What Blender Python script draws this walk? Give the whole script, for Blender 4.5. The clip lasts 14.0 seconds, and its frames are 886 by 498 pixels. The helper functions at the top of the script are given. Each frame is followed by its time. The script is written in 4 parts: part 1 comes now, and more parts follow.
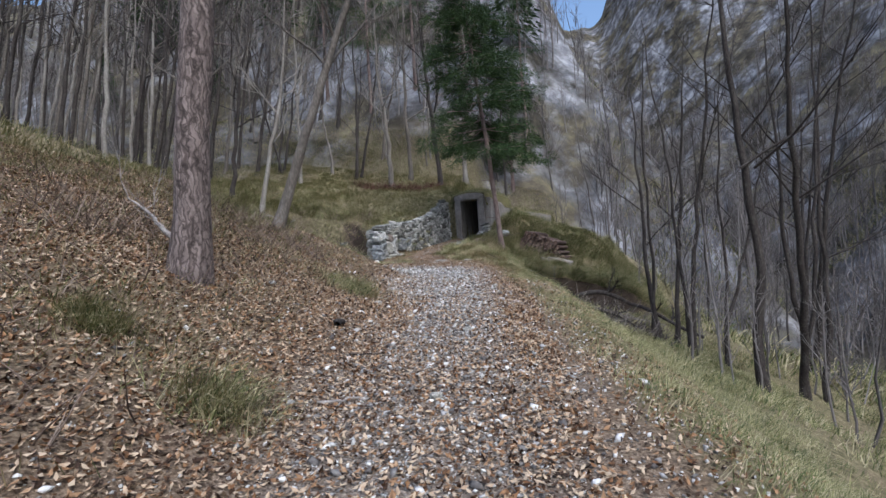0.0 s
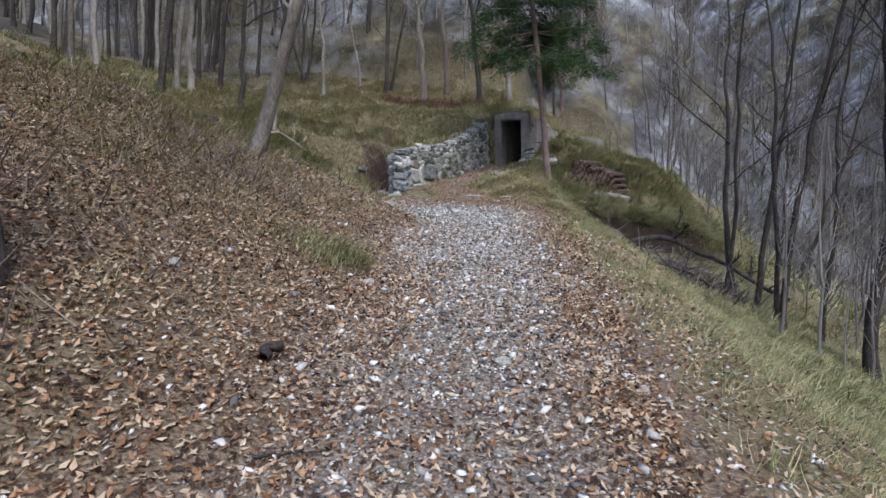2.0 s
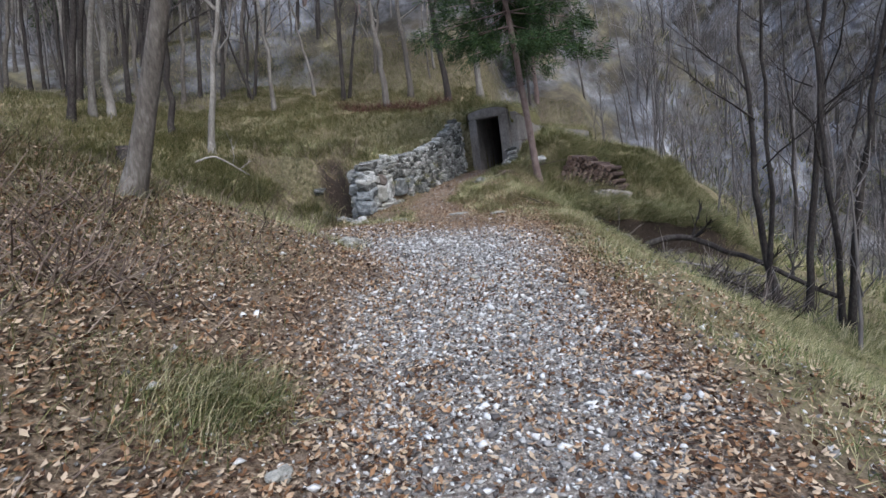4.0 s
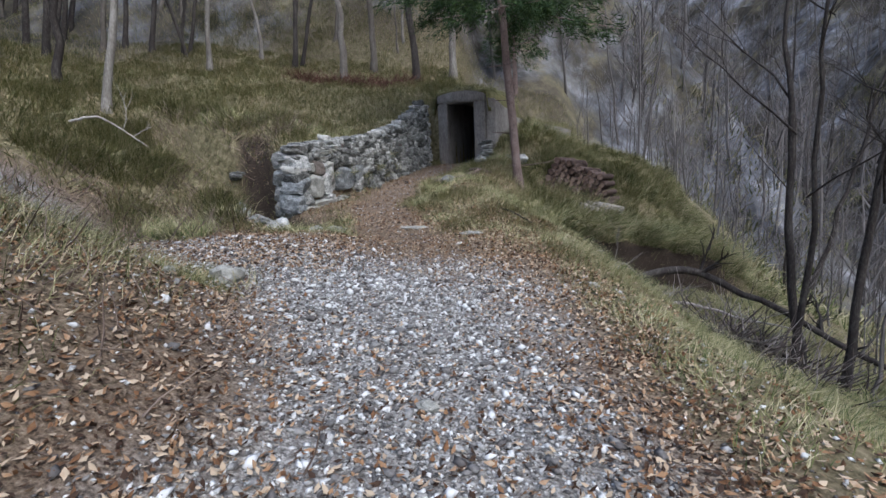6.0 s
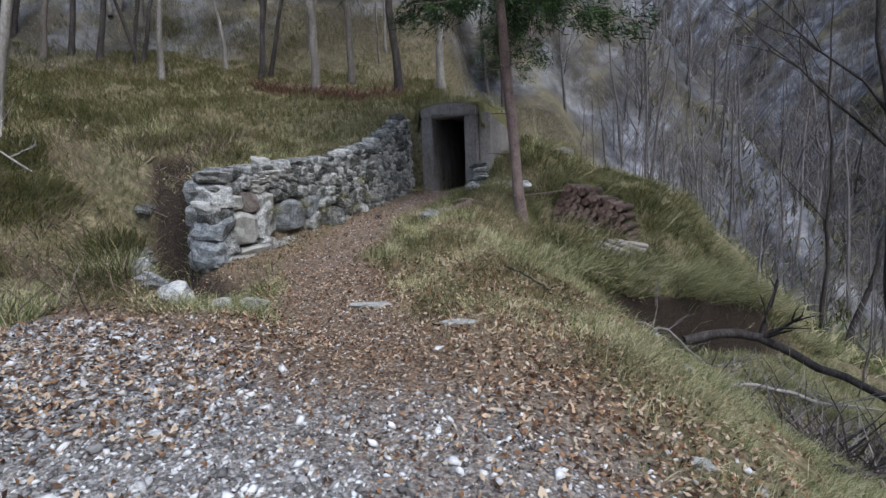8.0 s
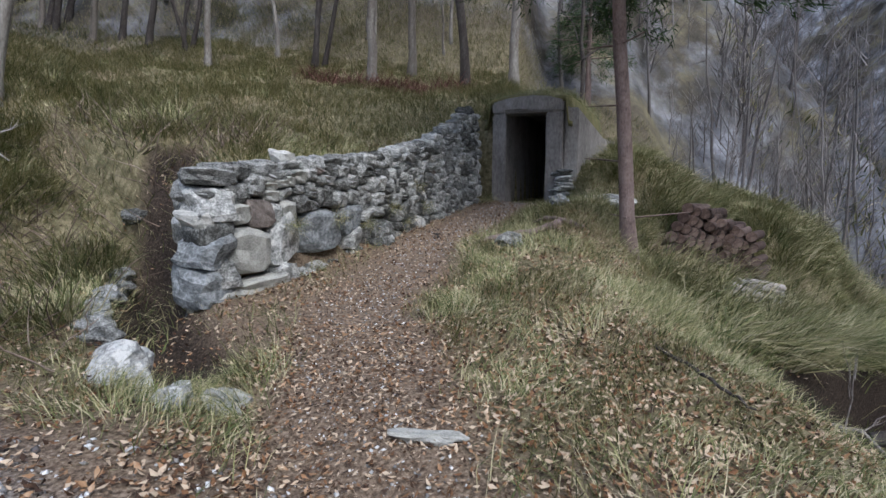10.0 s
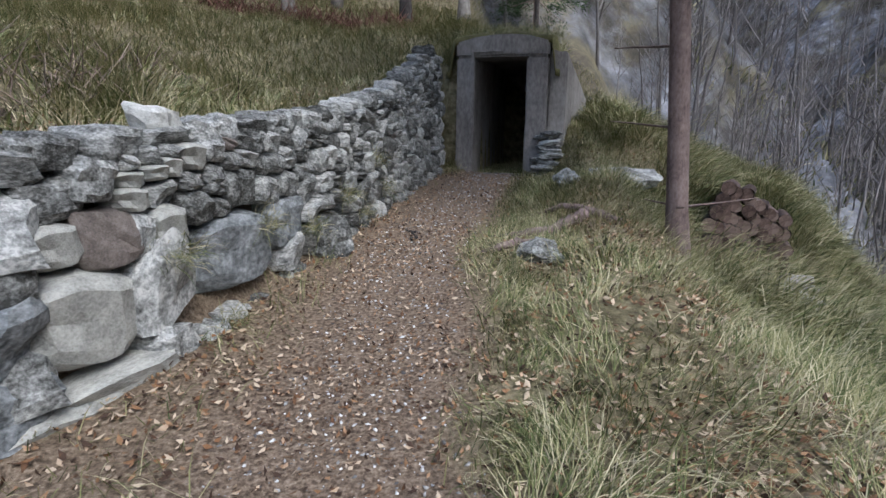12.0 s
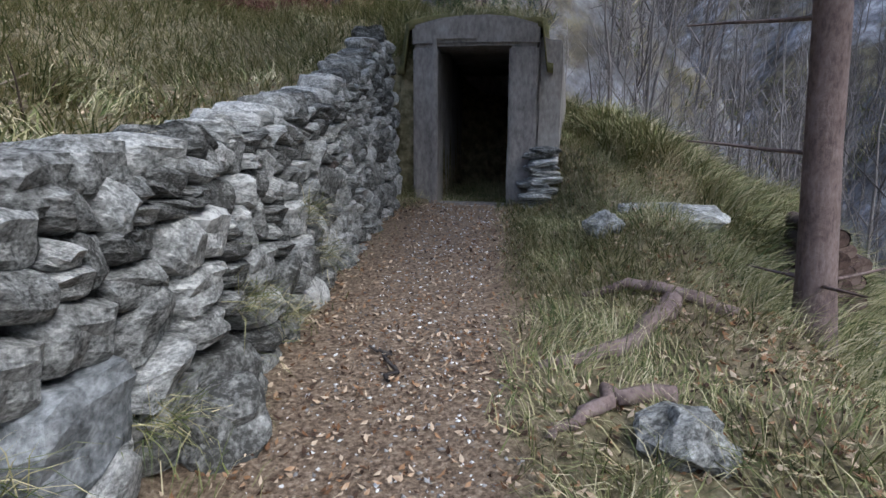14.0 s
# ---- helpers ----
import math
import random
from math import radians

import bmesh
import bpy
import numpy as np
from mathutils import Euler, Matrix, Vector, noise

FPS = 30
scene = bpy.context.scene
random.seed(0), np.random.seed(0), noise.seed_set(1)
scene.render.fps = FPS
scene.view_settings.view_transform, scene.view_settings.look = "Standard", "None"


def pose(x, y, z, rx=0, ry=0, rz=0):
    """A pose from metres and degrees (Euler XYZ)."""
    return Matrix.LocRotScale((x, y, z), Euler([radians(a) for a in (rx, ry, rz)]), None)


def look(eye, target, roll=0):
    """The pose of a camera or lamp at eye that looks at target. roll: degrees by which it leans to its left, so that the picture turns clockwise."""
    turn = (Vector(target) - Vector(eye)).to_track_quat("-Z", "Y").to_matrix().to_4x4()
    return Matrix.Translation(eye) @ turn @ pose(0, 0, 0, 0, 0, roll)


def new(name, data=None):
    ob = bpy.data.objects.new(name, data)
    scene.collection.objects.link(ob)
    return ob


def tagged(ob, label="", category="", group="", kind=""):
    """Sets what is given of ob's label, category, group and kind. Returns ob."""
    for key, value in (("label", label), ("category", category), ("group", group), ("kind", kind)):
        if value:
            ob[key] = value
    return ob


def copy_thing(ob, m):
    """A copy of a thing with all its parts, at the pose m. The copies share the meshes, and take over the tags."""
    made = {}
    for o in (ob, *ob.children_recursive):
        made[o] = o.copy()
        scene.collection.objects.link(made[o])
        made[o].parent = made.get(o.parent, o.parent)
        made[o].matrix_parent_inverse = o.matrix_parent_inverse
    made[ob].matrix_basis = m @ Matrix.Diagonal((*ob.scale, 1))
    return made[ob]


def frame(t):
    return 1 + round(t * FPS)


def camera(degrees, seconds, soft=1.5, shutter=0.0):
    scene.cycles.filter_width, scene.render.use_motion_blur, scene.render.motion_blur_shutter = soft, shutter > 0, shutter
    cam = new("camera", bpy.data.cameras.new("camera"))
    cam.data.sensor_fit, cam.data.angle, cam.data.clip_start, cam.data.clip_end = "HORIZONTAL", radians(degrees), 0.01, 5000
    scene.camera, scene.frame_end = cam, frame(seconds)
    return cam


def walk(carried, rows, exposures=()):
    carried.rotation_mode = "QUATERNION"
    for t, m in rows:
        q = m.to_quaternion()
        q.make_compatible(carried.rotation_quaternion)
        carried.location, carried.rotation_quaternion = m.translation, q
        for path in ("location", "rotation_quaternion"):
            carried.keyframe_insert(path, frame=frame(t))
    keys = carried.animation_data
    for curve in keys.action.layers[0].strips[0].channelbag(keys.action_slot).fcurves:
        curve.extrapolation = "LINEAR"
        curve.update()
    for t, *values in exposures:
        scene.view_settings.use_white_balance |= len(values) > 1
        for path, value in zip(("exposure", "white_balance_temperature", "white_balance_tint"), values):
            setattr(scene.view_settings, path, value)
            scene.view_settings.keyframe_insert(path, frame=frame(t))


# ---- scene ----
cam = camera(79.0, 14.0)
PATH = [
    (0, (2.002, 2.256, 2.288), (1.798, 4.245, 2.333), -3.8),
    (0.5, (2.052, 2.653, 2.412), (1.688, 4.619, 2.374), -5.7),
    (1, (1.983, 3.468, 2.482), (1.616, 5.425, 2.297), 1.4),
    (1.5, (1.939, 4.205, 2.58), (1.574, 6.169, 2.483), 0.3),
    (2, (1.821, 4.968, 2.652), (1.473, 6.921, 2.405), -1.7),
    (2.5, (1.726, 5.649, 2.696), (1.338, 7.599, 2.486), -6.3),
    (3, (1.567, 6.399, 2.704), (1.188, 8.345, 2.437), -2.7),
    (3.5, (1.47, 6.966, 2.813), (1.2, 8.941, 2.655), -2.9),
    (3.7, (1.437, 7.223, 2.847), (1.166, 9.197, 2.67), -7.2),
    (5.8, (1.14, 10.173, 2.953), (0.969, 12.128, 2.568), -3.7),
    (6, (1.168, 10.564, 3.058), (1.044, 12.539, 2.768), -2.3),
    (6.5, (1.212, 11.297, 3.225), (1.117, 13.28, 2.978), -1.6),
    (7, (1.195, 11.972, 3.304), (1.142, 13.943, 2.971), -3.8),
    (7.5, (1.184, 12.602, 3.314), (1.07, 14.571, 2.982), -3.8),
    (8, (1.183, 13.25, 3.282), (1.095, 15.235, 3.055), -2.1),
    (8.2, (1.078, 13.499, 3.311), (0.937, 15.478, 3.054), -1.2),
    (10.3, (0.591, 15.836, 3.423), (0.314, 17.806, 3.217), 0.3),
    (10.5, (0.466, 16.088, 3.468), (0.222, 18.061, 3.251), -0.9),
    (11, (0.222, 16.703, 3.519), (0.037, 18.68, 3.288), -3.2),
    (11.5, (0.047, 17.247, 3.547), (-0.089, 19.225, 3.287), -2.6),
    (12, (-0.163, 17.719, 3.612), (-0.121, 19.682, 3.232), 0.9),
    (12.5, (-0.302, 18.247, 3.64), (-0.269, 20.204, 3.23), 2.6),
    (13, (-0.504, 18.95, 3.602), (-0.366, 20.899, 3.173), -3.6),
    (13.5, (-0.496, 19.509, 3.717), (-0.004, 21.418, 3.381), -0.9),
    (14, (-0.453, 20.056, 3.821), (-0.143, 21.997, 3.45), 0.4),
]
walk(cam, [(t, look(eye, target, roll)) for t, eye, target, roll in PATH], [(0.0, 0.58, 5650, 8), (3.5, 0.6, 5650, 8), (6.5, 0.48, 5580, 8), (8.2, 0.48, 5580, 8), (10.5, 0.62, 5580, 8), (14.0, 0.78, 5500, 8)])

# ---- world and light: a dull overcast winter day in a deep valley ----
SUN_ELEV, SUN_AZ = 50.0, 150.0
world = bpy.data.worlds.new("overcast_sky")
scene.world = world
world.use_nodes = True
wn = world.node_tree.nodes
wl = world.node_tree.links
bg = wn["Background"]
sky = wn.new("ShaderNodeTexSky")
sky.sky_type = "NISHITA"
sky.sun_disc = False
sky.sun_elevation = radians(SUN_ELEV)
sky.sun_rotation = radians(SUN_AZ)
sky.air_density, sky.dust_density, sky.ozone_density = 1.0, 4.0, 1.0
wl.new(sky.outputs[0], bg.inputs[0])
bg.inputs[1].default_value = 0.15
sun = new("sun", bpy.data.lights.new("sun", "SUN"))
sun.data.energy, sun.data.angle, sun.data.color = 1.0, radians(25), (1.0, 0.98, 0.95)
sun.matrix_world = pose(0, 0, 60, 90 - SUN_ELEV, 0, 180 - SUN_AZ)


# ---- materials ----
def nodes_of(name):
    m = bpy.data.materials.new(name)
    m.use_nodes = True
    return m, m.node_tree.nodes, m.node_tree.links, m.node_tree.nodes["Principled BSDF"]


def surface(name, colours, scale=8.0, rough=0.9, bump=0.3, fine=60.0, stretch=(1, 1, 1), island=0.0, objrand=0.0, detail=8.0, spec=0.25, span=None):
    """A two-scale mottled surface; colours run from dark to light."""
    m, n, l, b = nodes_of(name)
    tc = n.new("ShaderNodeTexCoord")
    mp = n.new("ShaderNodeMapping")
    mp.inputs["Scale"].default_value = stretch
    l.new(tc.outputs["Object"], mp.inputs[0])
    big, small = n.new("ShaderNodeTexNoise"), n.new("ShaderNodeTexNoise")
    for t, s in ((big, scale), (small, fine)):
        t.inputs["Scale"].default_value, t.inputs["Detail"].default_value, t.inputs["Roughness"].default_value = s, detail, 0.65
        l.new(mp.outputs[0], t.inputs["Vector"])
    add = n.new("ShaderNodeMath")
    add.operation = "MULTIPLY_ADD"
    l.new(small.outputs["Fac"], add.inputs[0])
    add.inputs[1].default_value = 0.5
    half = n.new("ShaderNodeMath")
    half.operation = "MULTIPLY"
    half.inputs[1].default_value = 0.5
    l.new(big.outputs["Fac"], half.inputs[0])
    l.new(half.outputs[0], add.inputs[2])
    fac = add.outputs[0]
    if island or objrand:
        src = n.new("ShaderNodeNewGeometry").outputs["Random Per Island"] if island else n.new("ShaderNodeObjectInfo").outputs["Random"]
        sub = n.new("ShaderNodeMath")
        sub.operation = "MULTIPLY_ADD"
        l.new(src, sub.inputs[0])
        sub.inputs[1].default_value = island or objrand
        off = n.new("ShaderNodeMath")
        off.operation = "ADD"
        l.new(fac, off.inputs[0])
        off.inputs[1].default_value = -0.5 * (island or objrand)
        l.new(off.outputs[0], sub.inputs[2])
        fac = sub.outputs[0]
    ramp = n.new("ShaderNodeValToRGB")
    els = ramp.color_ramp.elements
    lo, hi = span or ((0.34, 0.66) if not island else (0.2, 0.8))
    while len(els) < len(colours):
        els.new(0.5)
    for i, c in enumerate(colours):
        els[i].position = lo + (hi - lo) * i / max(1, len(colours) - 1)
        els[i].color = (*c, 1)
    l.new(fac, ramp.inputs[0])
    l.new(ramp.outputs[0], b.inputs["Base Color"])
    b.inputs["Roughness"].default_value = rough
    b.inputs["Specular IOR Level"].default_value = spec
    if bump:
        bp = n.new("ShaderNodeBump")
        bp.inputs["Strength"].default_value = bump
        bp.inputs["Distance"].default_value = 0.02
        l.new(add.outputs[0], bp.inputs["Height"])
        l.new(bp.outputs[0], b.inputs["Normal"])
    return m


# ---- the lie of the land ----
def smooth(a, b, v):
    t = np.clip((np.asarray(v, float) - a) / (b - a), 0, 1)
    return t * t * (3 - 2 * t)


def hash2(ix, iy, seed):
    h = np.sin(ix * 127.1 + iy * 311.7 + seed * 74.7) * 43758.5453
    return h - np.floor(h)


def vnoise(x, y, scale, seed=0):
    """Smooth value noise, -1 to 1, with features about scale metres wide."""
    x, y = np.asarray(x, float) / scale, np.asarray(y, float) / scale
    ix, iy = np.floor(x), np.floor(y)
    fx, fy = x - ix, y - iy
    fx, fy = fx * fx * (3 - 2 * fx), fy * fy * (3 - 2 * fy)
    a, b = hash2(ix, iy, seed), hash2(ix + 1, iy, seed)
    c, d = hash2(ix, iy + 1, seed), hash2(ix + 1, iy + 1, seed)
    return 2 * (a + (b - a) * fx + (c - a) * fy + (a - b - c + d) * fx * fy) - 1


ROAD = ((2.0, -12.0), (1.9, 2.0), (1.35, 8.0), (1.05, 12.0), (0.55, 14.6), (-0.8, 16.0), (-3.6, 17.0), (-9.0, 17.8))
FOOTPATH = ((0.9, 14.5), (0.25, 17.2), (-0.5, 19.5), (-0.32, 22.0), (0.25, 24.3), (0.75, 26.0))
WALL_LINE = ((-1.76, 19.5), (-1.44, 20.3), (-1.02, 22.0), (-0.62, 23.8), (-0.02, 25.95))


def away(x, y, line):
    """Distance to a polyline."""
    best = np.full(np.shape(x), 1e9)
    for (ax, ay), (bx, by) in zip(line, line[1:]):
        dx, dy = bx - ax, by - ay
        t = np.clip(((x - ax) * dx + (y - ay) * dy) / (dx * dx + dy * dy), 0, 1)
        best = np.minimum(best, np.hypot(x - ax - t * dx, y - ay - t * dy))
    return best


def wall_x(y):
    return np.interp(y, [p[1] for p in WALL_LINE], [p[0] for p in WALL_LINE])


def wall_top(y):
    return np.interp(y, [19.1, 20.2, 22.0, 24.0, 25.0, 25.7], [3.42, 3.55, 3.74, 4.12, 4.5, 4.85])


def path_x(y):
    return np.interp(y, [p[1] for p in FOOTPATH], [p[0] for p in FOOTPATH])


def scarp_y(x):
    return np.interp(x, [2.4, 3.4, 4.6, 5.9, 7.0, 8.4, 11], [20.4, 21.2, 22.35, 23.4, 24.2, 25.2, 26.6])


DITCH = ((-1.3, 18.5), (-2.2, 19.35), (-2.75, 20.3), (-3.3, 21.5))
BUNKER = (0.838, 26.08, 3.19, -16.0)


def bunker_plan(x, y):
    a = radians(BUNKER[3])
    dx, dy = x - BUNKER[0], y - BUNKER[1]
    return dx * math.cos(a) + dy * math.sin(a), -dx * math.sin(a) + dy * math.cos(a)


def terrain(x, y):
    """Height of the ground sheet at x, y (arrays)."""
    x, y = np.asarray(x, float), np.asarray(y, float)
    shelf = np.interp(y, [-12, 2, 7, 11.3, 14.4, 17.8, 20, 22, 24.8, 26, 34], [0.3, 1.08, 1.42, 1.72, 1.95, 2.27, 2.5, 2.74, 3.07, 3.2, 3.4])
    # hillside above the road
    xl = np.interp(y, [0, 6, 10, 13, 14.5, 16, 17.5, 20, 26], [0.9, 0.75, 0.5, 0.35, -0.6, -3.0, -4.0, -3.4, -3.0])
    d = np.maximum(xl - x, 0)
    z = shelf + np.interp(d, [0, 0.5, 1.5, 4, 9, 16, 40, 90], [0, 0.2, 0.68, 1.85, 3.9, 5.6, 14, 48])
    z = z - 0.07 * np.clip(x - 1.2, -2.5, 1.5) * smooth(19, 15, y) - 0.13 * np.clip(x - 1.2, 0, 1.8) * smooth(13.5, 15.5, y) * smooth(23, 19, y)
    # drop into the ravine, and the far side of it
    xr = np.interp(y, [-12, 6, 13, 16, 18.3, 20, 22, 24], [3.6, 2.75, 2.6, 2.3, 2.1, 1.5, 1.2, 1.5]) + 0.15 * vnoise(x * 0, y, 1.3, 3)
    e = np.maximum(x - xr, 0)
    z = z - np.interp(e, [0, 0.5, 1, 3, 7, 13, 24], [0, 0.14, 0.5, 2.0, 3.9, 6.3, 9.5])
    # the spur with the spruce and the wood pile
    spur = np.interp(x, [1.3, 1.9, 3.4, 5.2, 9, 13, 24], [3.3, 4.0, 3.6, 2.0, -0.8, -3.0, -8.0])
    k = smooth(22.8 + 0.9 * smooth(2.2, 3.0, x), 26.8, y) * smooth(1.2, 2.1, x)
    z = np.where(x > 1.2, z * (1 - k) + np.maximum(spur, z) * k, z)
    z = z + 0.42 * np.exp(-((x - 1.85) ** 2 / 0.5 + (y - 23.5) ** 2 / 1.0))
    z = z + 0.2 * np.exp(-((x - 0.9) ** 2 / 0.8 + (y - 20.6) ** 2 / 3.2))
    z = z - 0.4 * np.exp(-((x - 3.9) ** 2 / 0.7 + (y - 19.3) ** 2 / 1.3))
    # the cut bank under the spur: a grassy shelf that ends in a low overhung scarp
    behind = y - scarp_y(x)
    lip = np.interp(x, [2.4, 3.4, 5.0, 5.9, 7.0, 8.4, 12.0], [2.05, 1.75, 1.2, 0.9, 0.6, -0.3, -3.0])
    shelf2 = lip + np.interp(behind * (1 + 0.35 * smooth(4.8, 5.8, x)), [0, 2.2, 2.8, 5, 9], [0, 0.42, 0.75, 2.0, 2.5])
    q = smooth(2.2, 3.0, x) * smooth(14, 9.5, x)
    z = z + q * smooth(-0.07, 0.07, behind) * np.maximum(shelf2 - z, 0)
    z = z - 0.42 * q * smooth(2.7, 3.3, x) * np.exp(-((behind + 0.28) / 0.24) ** 2)
    # terrace behind the dry-stone wall
    ter = 3.42 + 0.185 * (y - 19.8) + 0.17 * np.maximum(0, y - 26) + 0.13 * np.maximum(0, -2 - x)
    ter = ter - 0.355 * np.maximum(0, y - 38)
    ter = np.minimum(ter, np.where(y < 26.2, wall_top(y) - 0.08 + 0.22 * np.maximum(wall_x(y) - 0.35 - x, 0), 99))
    ter = ter - smooth(0.3, 1.9, x) * np.maximum(0, ter - 4.5 - 0.05 * (y - 28))
    u, v = bunker_plan(x, y)
    front = (y < 25.9) | (v < 0.2)
    right_end = np.where(front, wall_x(y) - 0.22, 1.75 + 0.55 * np.clip(y - 27.2, 0, 7))
    m = smooth(0.16, -0.16, x - right_end) * smooth(19.6, 20.1, y + 0.65 * np.minimum(x + 1.9, 0))
    m = np.where(~front, np.maximum(m * (x < 1.2), smooth(1.0, -0.6, x - right_end) * smooth(26.2, 28.5, y)), m)
    z = z * (1 - m) + np.maximum(ter, z) * m
    # earth heaped on the bunker
    z = z + 0.4 * np.exp(-((x - 0.85) ** 2 / 1.6 + (y - 28.2) ** 2 / 2.2)) * smooth(25.9, 26.6, y)
    # ditch beside the wall's free end
    z = z - 0.42 * np.exp(-away(x, y, DITCH) ** 2 / 0.07) - 0.1 * np.exp(-away(x, y, ((0.3, 17.2), (-1.6, 18.5))) ** 2 / 0.06)
    # hillside and cliffs behind
    back = np.maximum(0, y - 34 - 2.5 * vnoise(x, y, 9, 5) + 0.25 * np.minimum(x + 6, 0))
    cliff = np.interp(back, [0, 4, 8, 14, 20, 60, 140], [0, 3.2, 9, 17, 28, 85, 160]) * smooth(-75, -10, x + 0.3 * (y - 36))
    # its flank falls to the gully, and the other side of the ravine climbs again
    flank = np.maximum(0, 20 + 0.1 * (y - 40) + 4 * vnoise(y, x, 13, 6) - x)
    z = z + np.minimum(cliff, 1.5 * flank)
    f = np.maximum(0, x - 20 - 0.13 * y - 3 * vnoise(x, y, 14, 7))
    z = z + np.interp(f, [0, 6, 18, 34, 60, 140, 900], [0, 5, 17, 33, 64, 140, 230]) * smooth(-260, -60, y)
    notch = np.abs(x - 2 - 0.176 * y)
    z = z + np.interp(y, [90, 160, 260, 420, 2500], [0, 20, 112, 145, 165]) * smooth(-30, 10, x) * (1 + 0.5 * smooth(6, 45, notch))
    rough = np.clip((np.abs(x) + np.abs(y - 14)) / 60, 0, 1)
    crag = smooth(30, 60, np.hypot(x, y - 14))
    z = z + crag * (3.2 * vnoise(x, y, 17, 13) + 1.5 * vnoise(x, y, 7, 14) + 0.7 * vnoise(x, y, 3.2, 15))
    z = z + rough * (1.8 * vnoise(x, y, 8, 11) + 0.8 * vnoise(x, y, 3, 12)) * smooth(20, 45, np.hypot(x, y - 14))
    # small lumps off the worn tracks
    w = np.minimum(away(x, y, ROAD) / 1.3, away(x, y, FOOTPATH) / 0.7)
    lump = 0.25 + 0.75 * smooth(0.6, 1.6, w)
    z = z + lump * (0.05 * vnoise(x, y, 0.9, 21) + 0.03 * vnoise(x, y, 0.35, 22) + 0.10 * smooth(1.2, 3, w) * vnoise(x, y, 1.8, 23))
    # the floor inside the bunker
    inside = (np.abs(u) < 0.47) & (v > -0.12) & (v < 3.5)
    return np.where(inside, 3.16, z)


def ground_at(x, y):
    return float(terrain(np.array([x]), np.array([y]))[0])


# ---- mesh helpers ----
def mesh_from(name, verts, faces, smoothed=False):
    me = bpy.data.meshes.new(name)
    verts, faces = np.asarray(verts, np.float32), [tuple(int(i) for i in f) for f in faces] if not isinstance(faces, np.ndarray) else faces
    if isinstance(faces, np.ndarray):
        n, k = faces.shape
        me.vertices.add(len(verts))
        me.vertices.foreach_set("co", verts.ravel())
        me.loops.add(n * k)
        me.loops.foreach_set("vertex_index", faces.astype(np.int32).ravel())
        me.polygons.add(n)
        me.polygons.foreach_set("loop_start", np.arange(0, n * k, k, dtype=np.int32))
        me.polygons.foreach_set("loop_total", np.full(n, k, dtype=np.int32))
        me.update(calc_edges=True)
    else:
        me.from_pydata(verts.tolist(), [], faces)
    if smoothed:
        me.polygons.foreach_set("use_smooth", np.ones(len(me.polygons), bool))
    me.validate()
    return me


def part(name, me, material, parent=None, label=""):
    """Links a mesh as one object, under a thing when parent is given."""
    ob = new(name, me)
    if material and not me.materials:
        me.materials.append(material)
    if parent:
        ob.parent = parent
    return tagged(ob, label)


def thing(name, x, y, z, label, category, group="", rz=0.0):
    ob = new(name)
    ob.matrix_basis = pose(x, y, z, 0, 0, rz)
    ob.empty_display_size = 0.1
    return tagged(ob, label, category, group)


class Tubes:
    """Gathers tapered tubes into one mesh."""

    def __init__(self):
        self.v, self.f, self.n = [], [], 0

    def add(self, pts, radii, sides=6, rough=0.0, rng=None):
        pts = np.asarray(pts, float)
        k = len(pts)
        tang = np.gradient(pts, axis=0)
        tang /= np.linalg.norm(tang, axis=1)[:, None] + 1e-9
        ref = np.where(np.abs(tang[:, 2:3]) > 0.9, [[1.0, 0, 0]], [[0, 0, 1.0]])
        a = np.cross(tang, ref)
        a /= np.linalg.norm(a, axis=1)[:, None] + 1e-9
        b = np.cross(tang, a)
        ang = np.linspace(0, 2 * np.pi, sides, endpoint=False)
        r = np.asarray(radii, float)[:, None] * (1 + (rng.uniform(-rough, rough, (k, sides)) if rng is not None and rough else 0))
        ring = pts[:, None] + r[..., None] * (np.cos(ang)[None, :, None] * a[:, None] + np.sin(ang)[None, :, None] * b[:, None])
        self.v.append(ring.reshape(-1, 3))
        i = np.arange(k - 1)[:, None] * sides + np.arange(sides)[None]
        j = np.arange(k - 1)[:, None] * sides + (np.arange(sides)[None] + 1) % sides
        q = np.stack([i, j, j + sides, i + sides], -1).reshape(-1, 4) + self.n
        self.f.append(q)
        self.n += k * sides
        return self

    def cap(self, centre, ring_start, sides):
        """Closes one end with a fan of quads through a centre point."""
        self.v.append(np.array([centre]))
        c = self.n
        self.n += 1
        self.f.append(np.array([[ring_start + s, ring_start + (s + 1) % sides, c, c] for s in range(sides)]))

    def mesh(self, name, smoothed=True):
        return mesh_from(name, np.concatenate(self.v), np.concatenate(self.f), smoothed)


def bm_mesh(name, bm, smoothed=False):
    me = bpy.data.meshes.new(name)
    bm.to_mesh(me)
    bm.free()
    if smoothed:
        for p in me.polygons:
            p.use_smooth = True
    return me


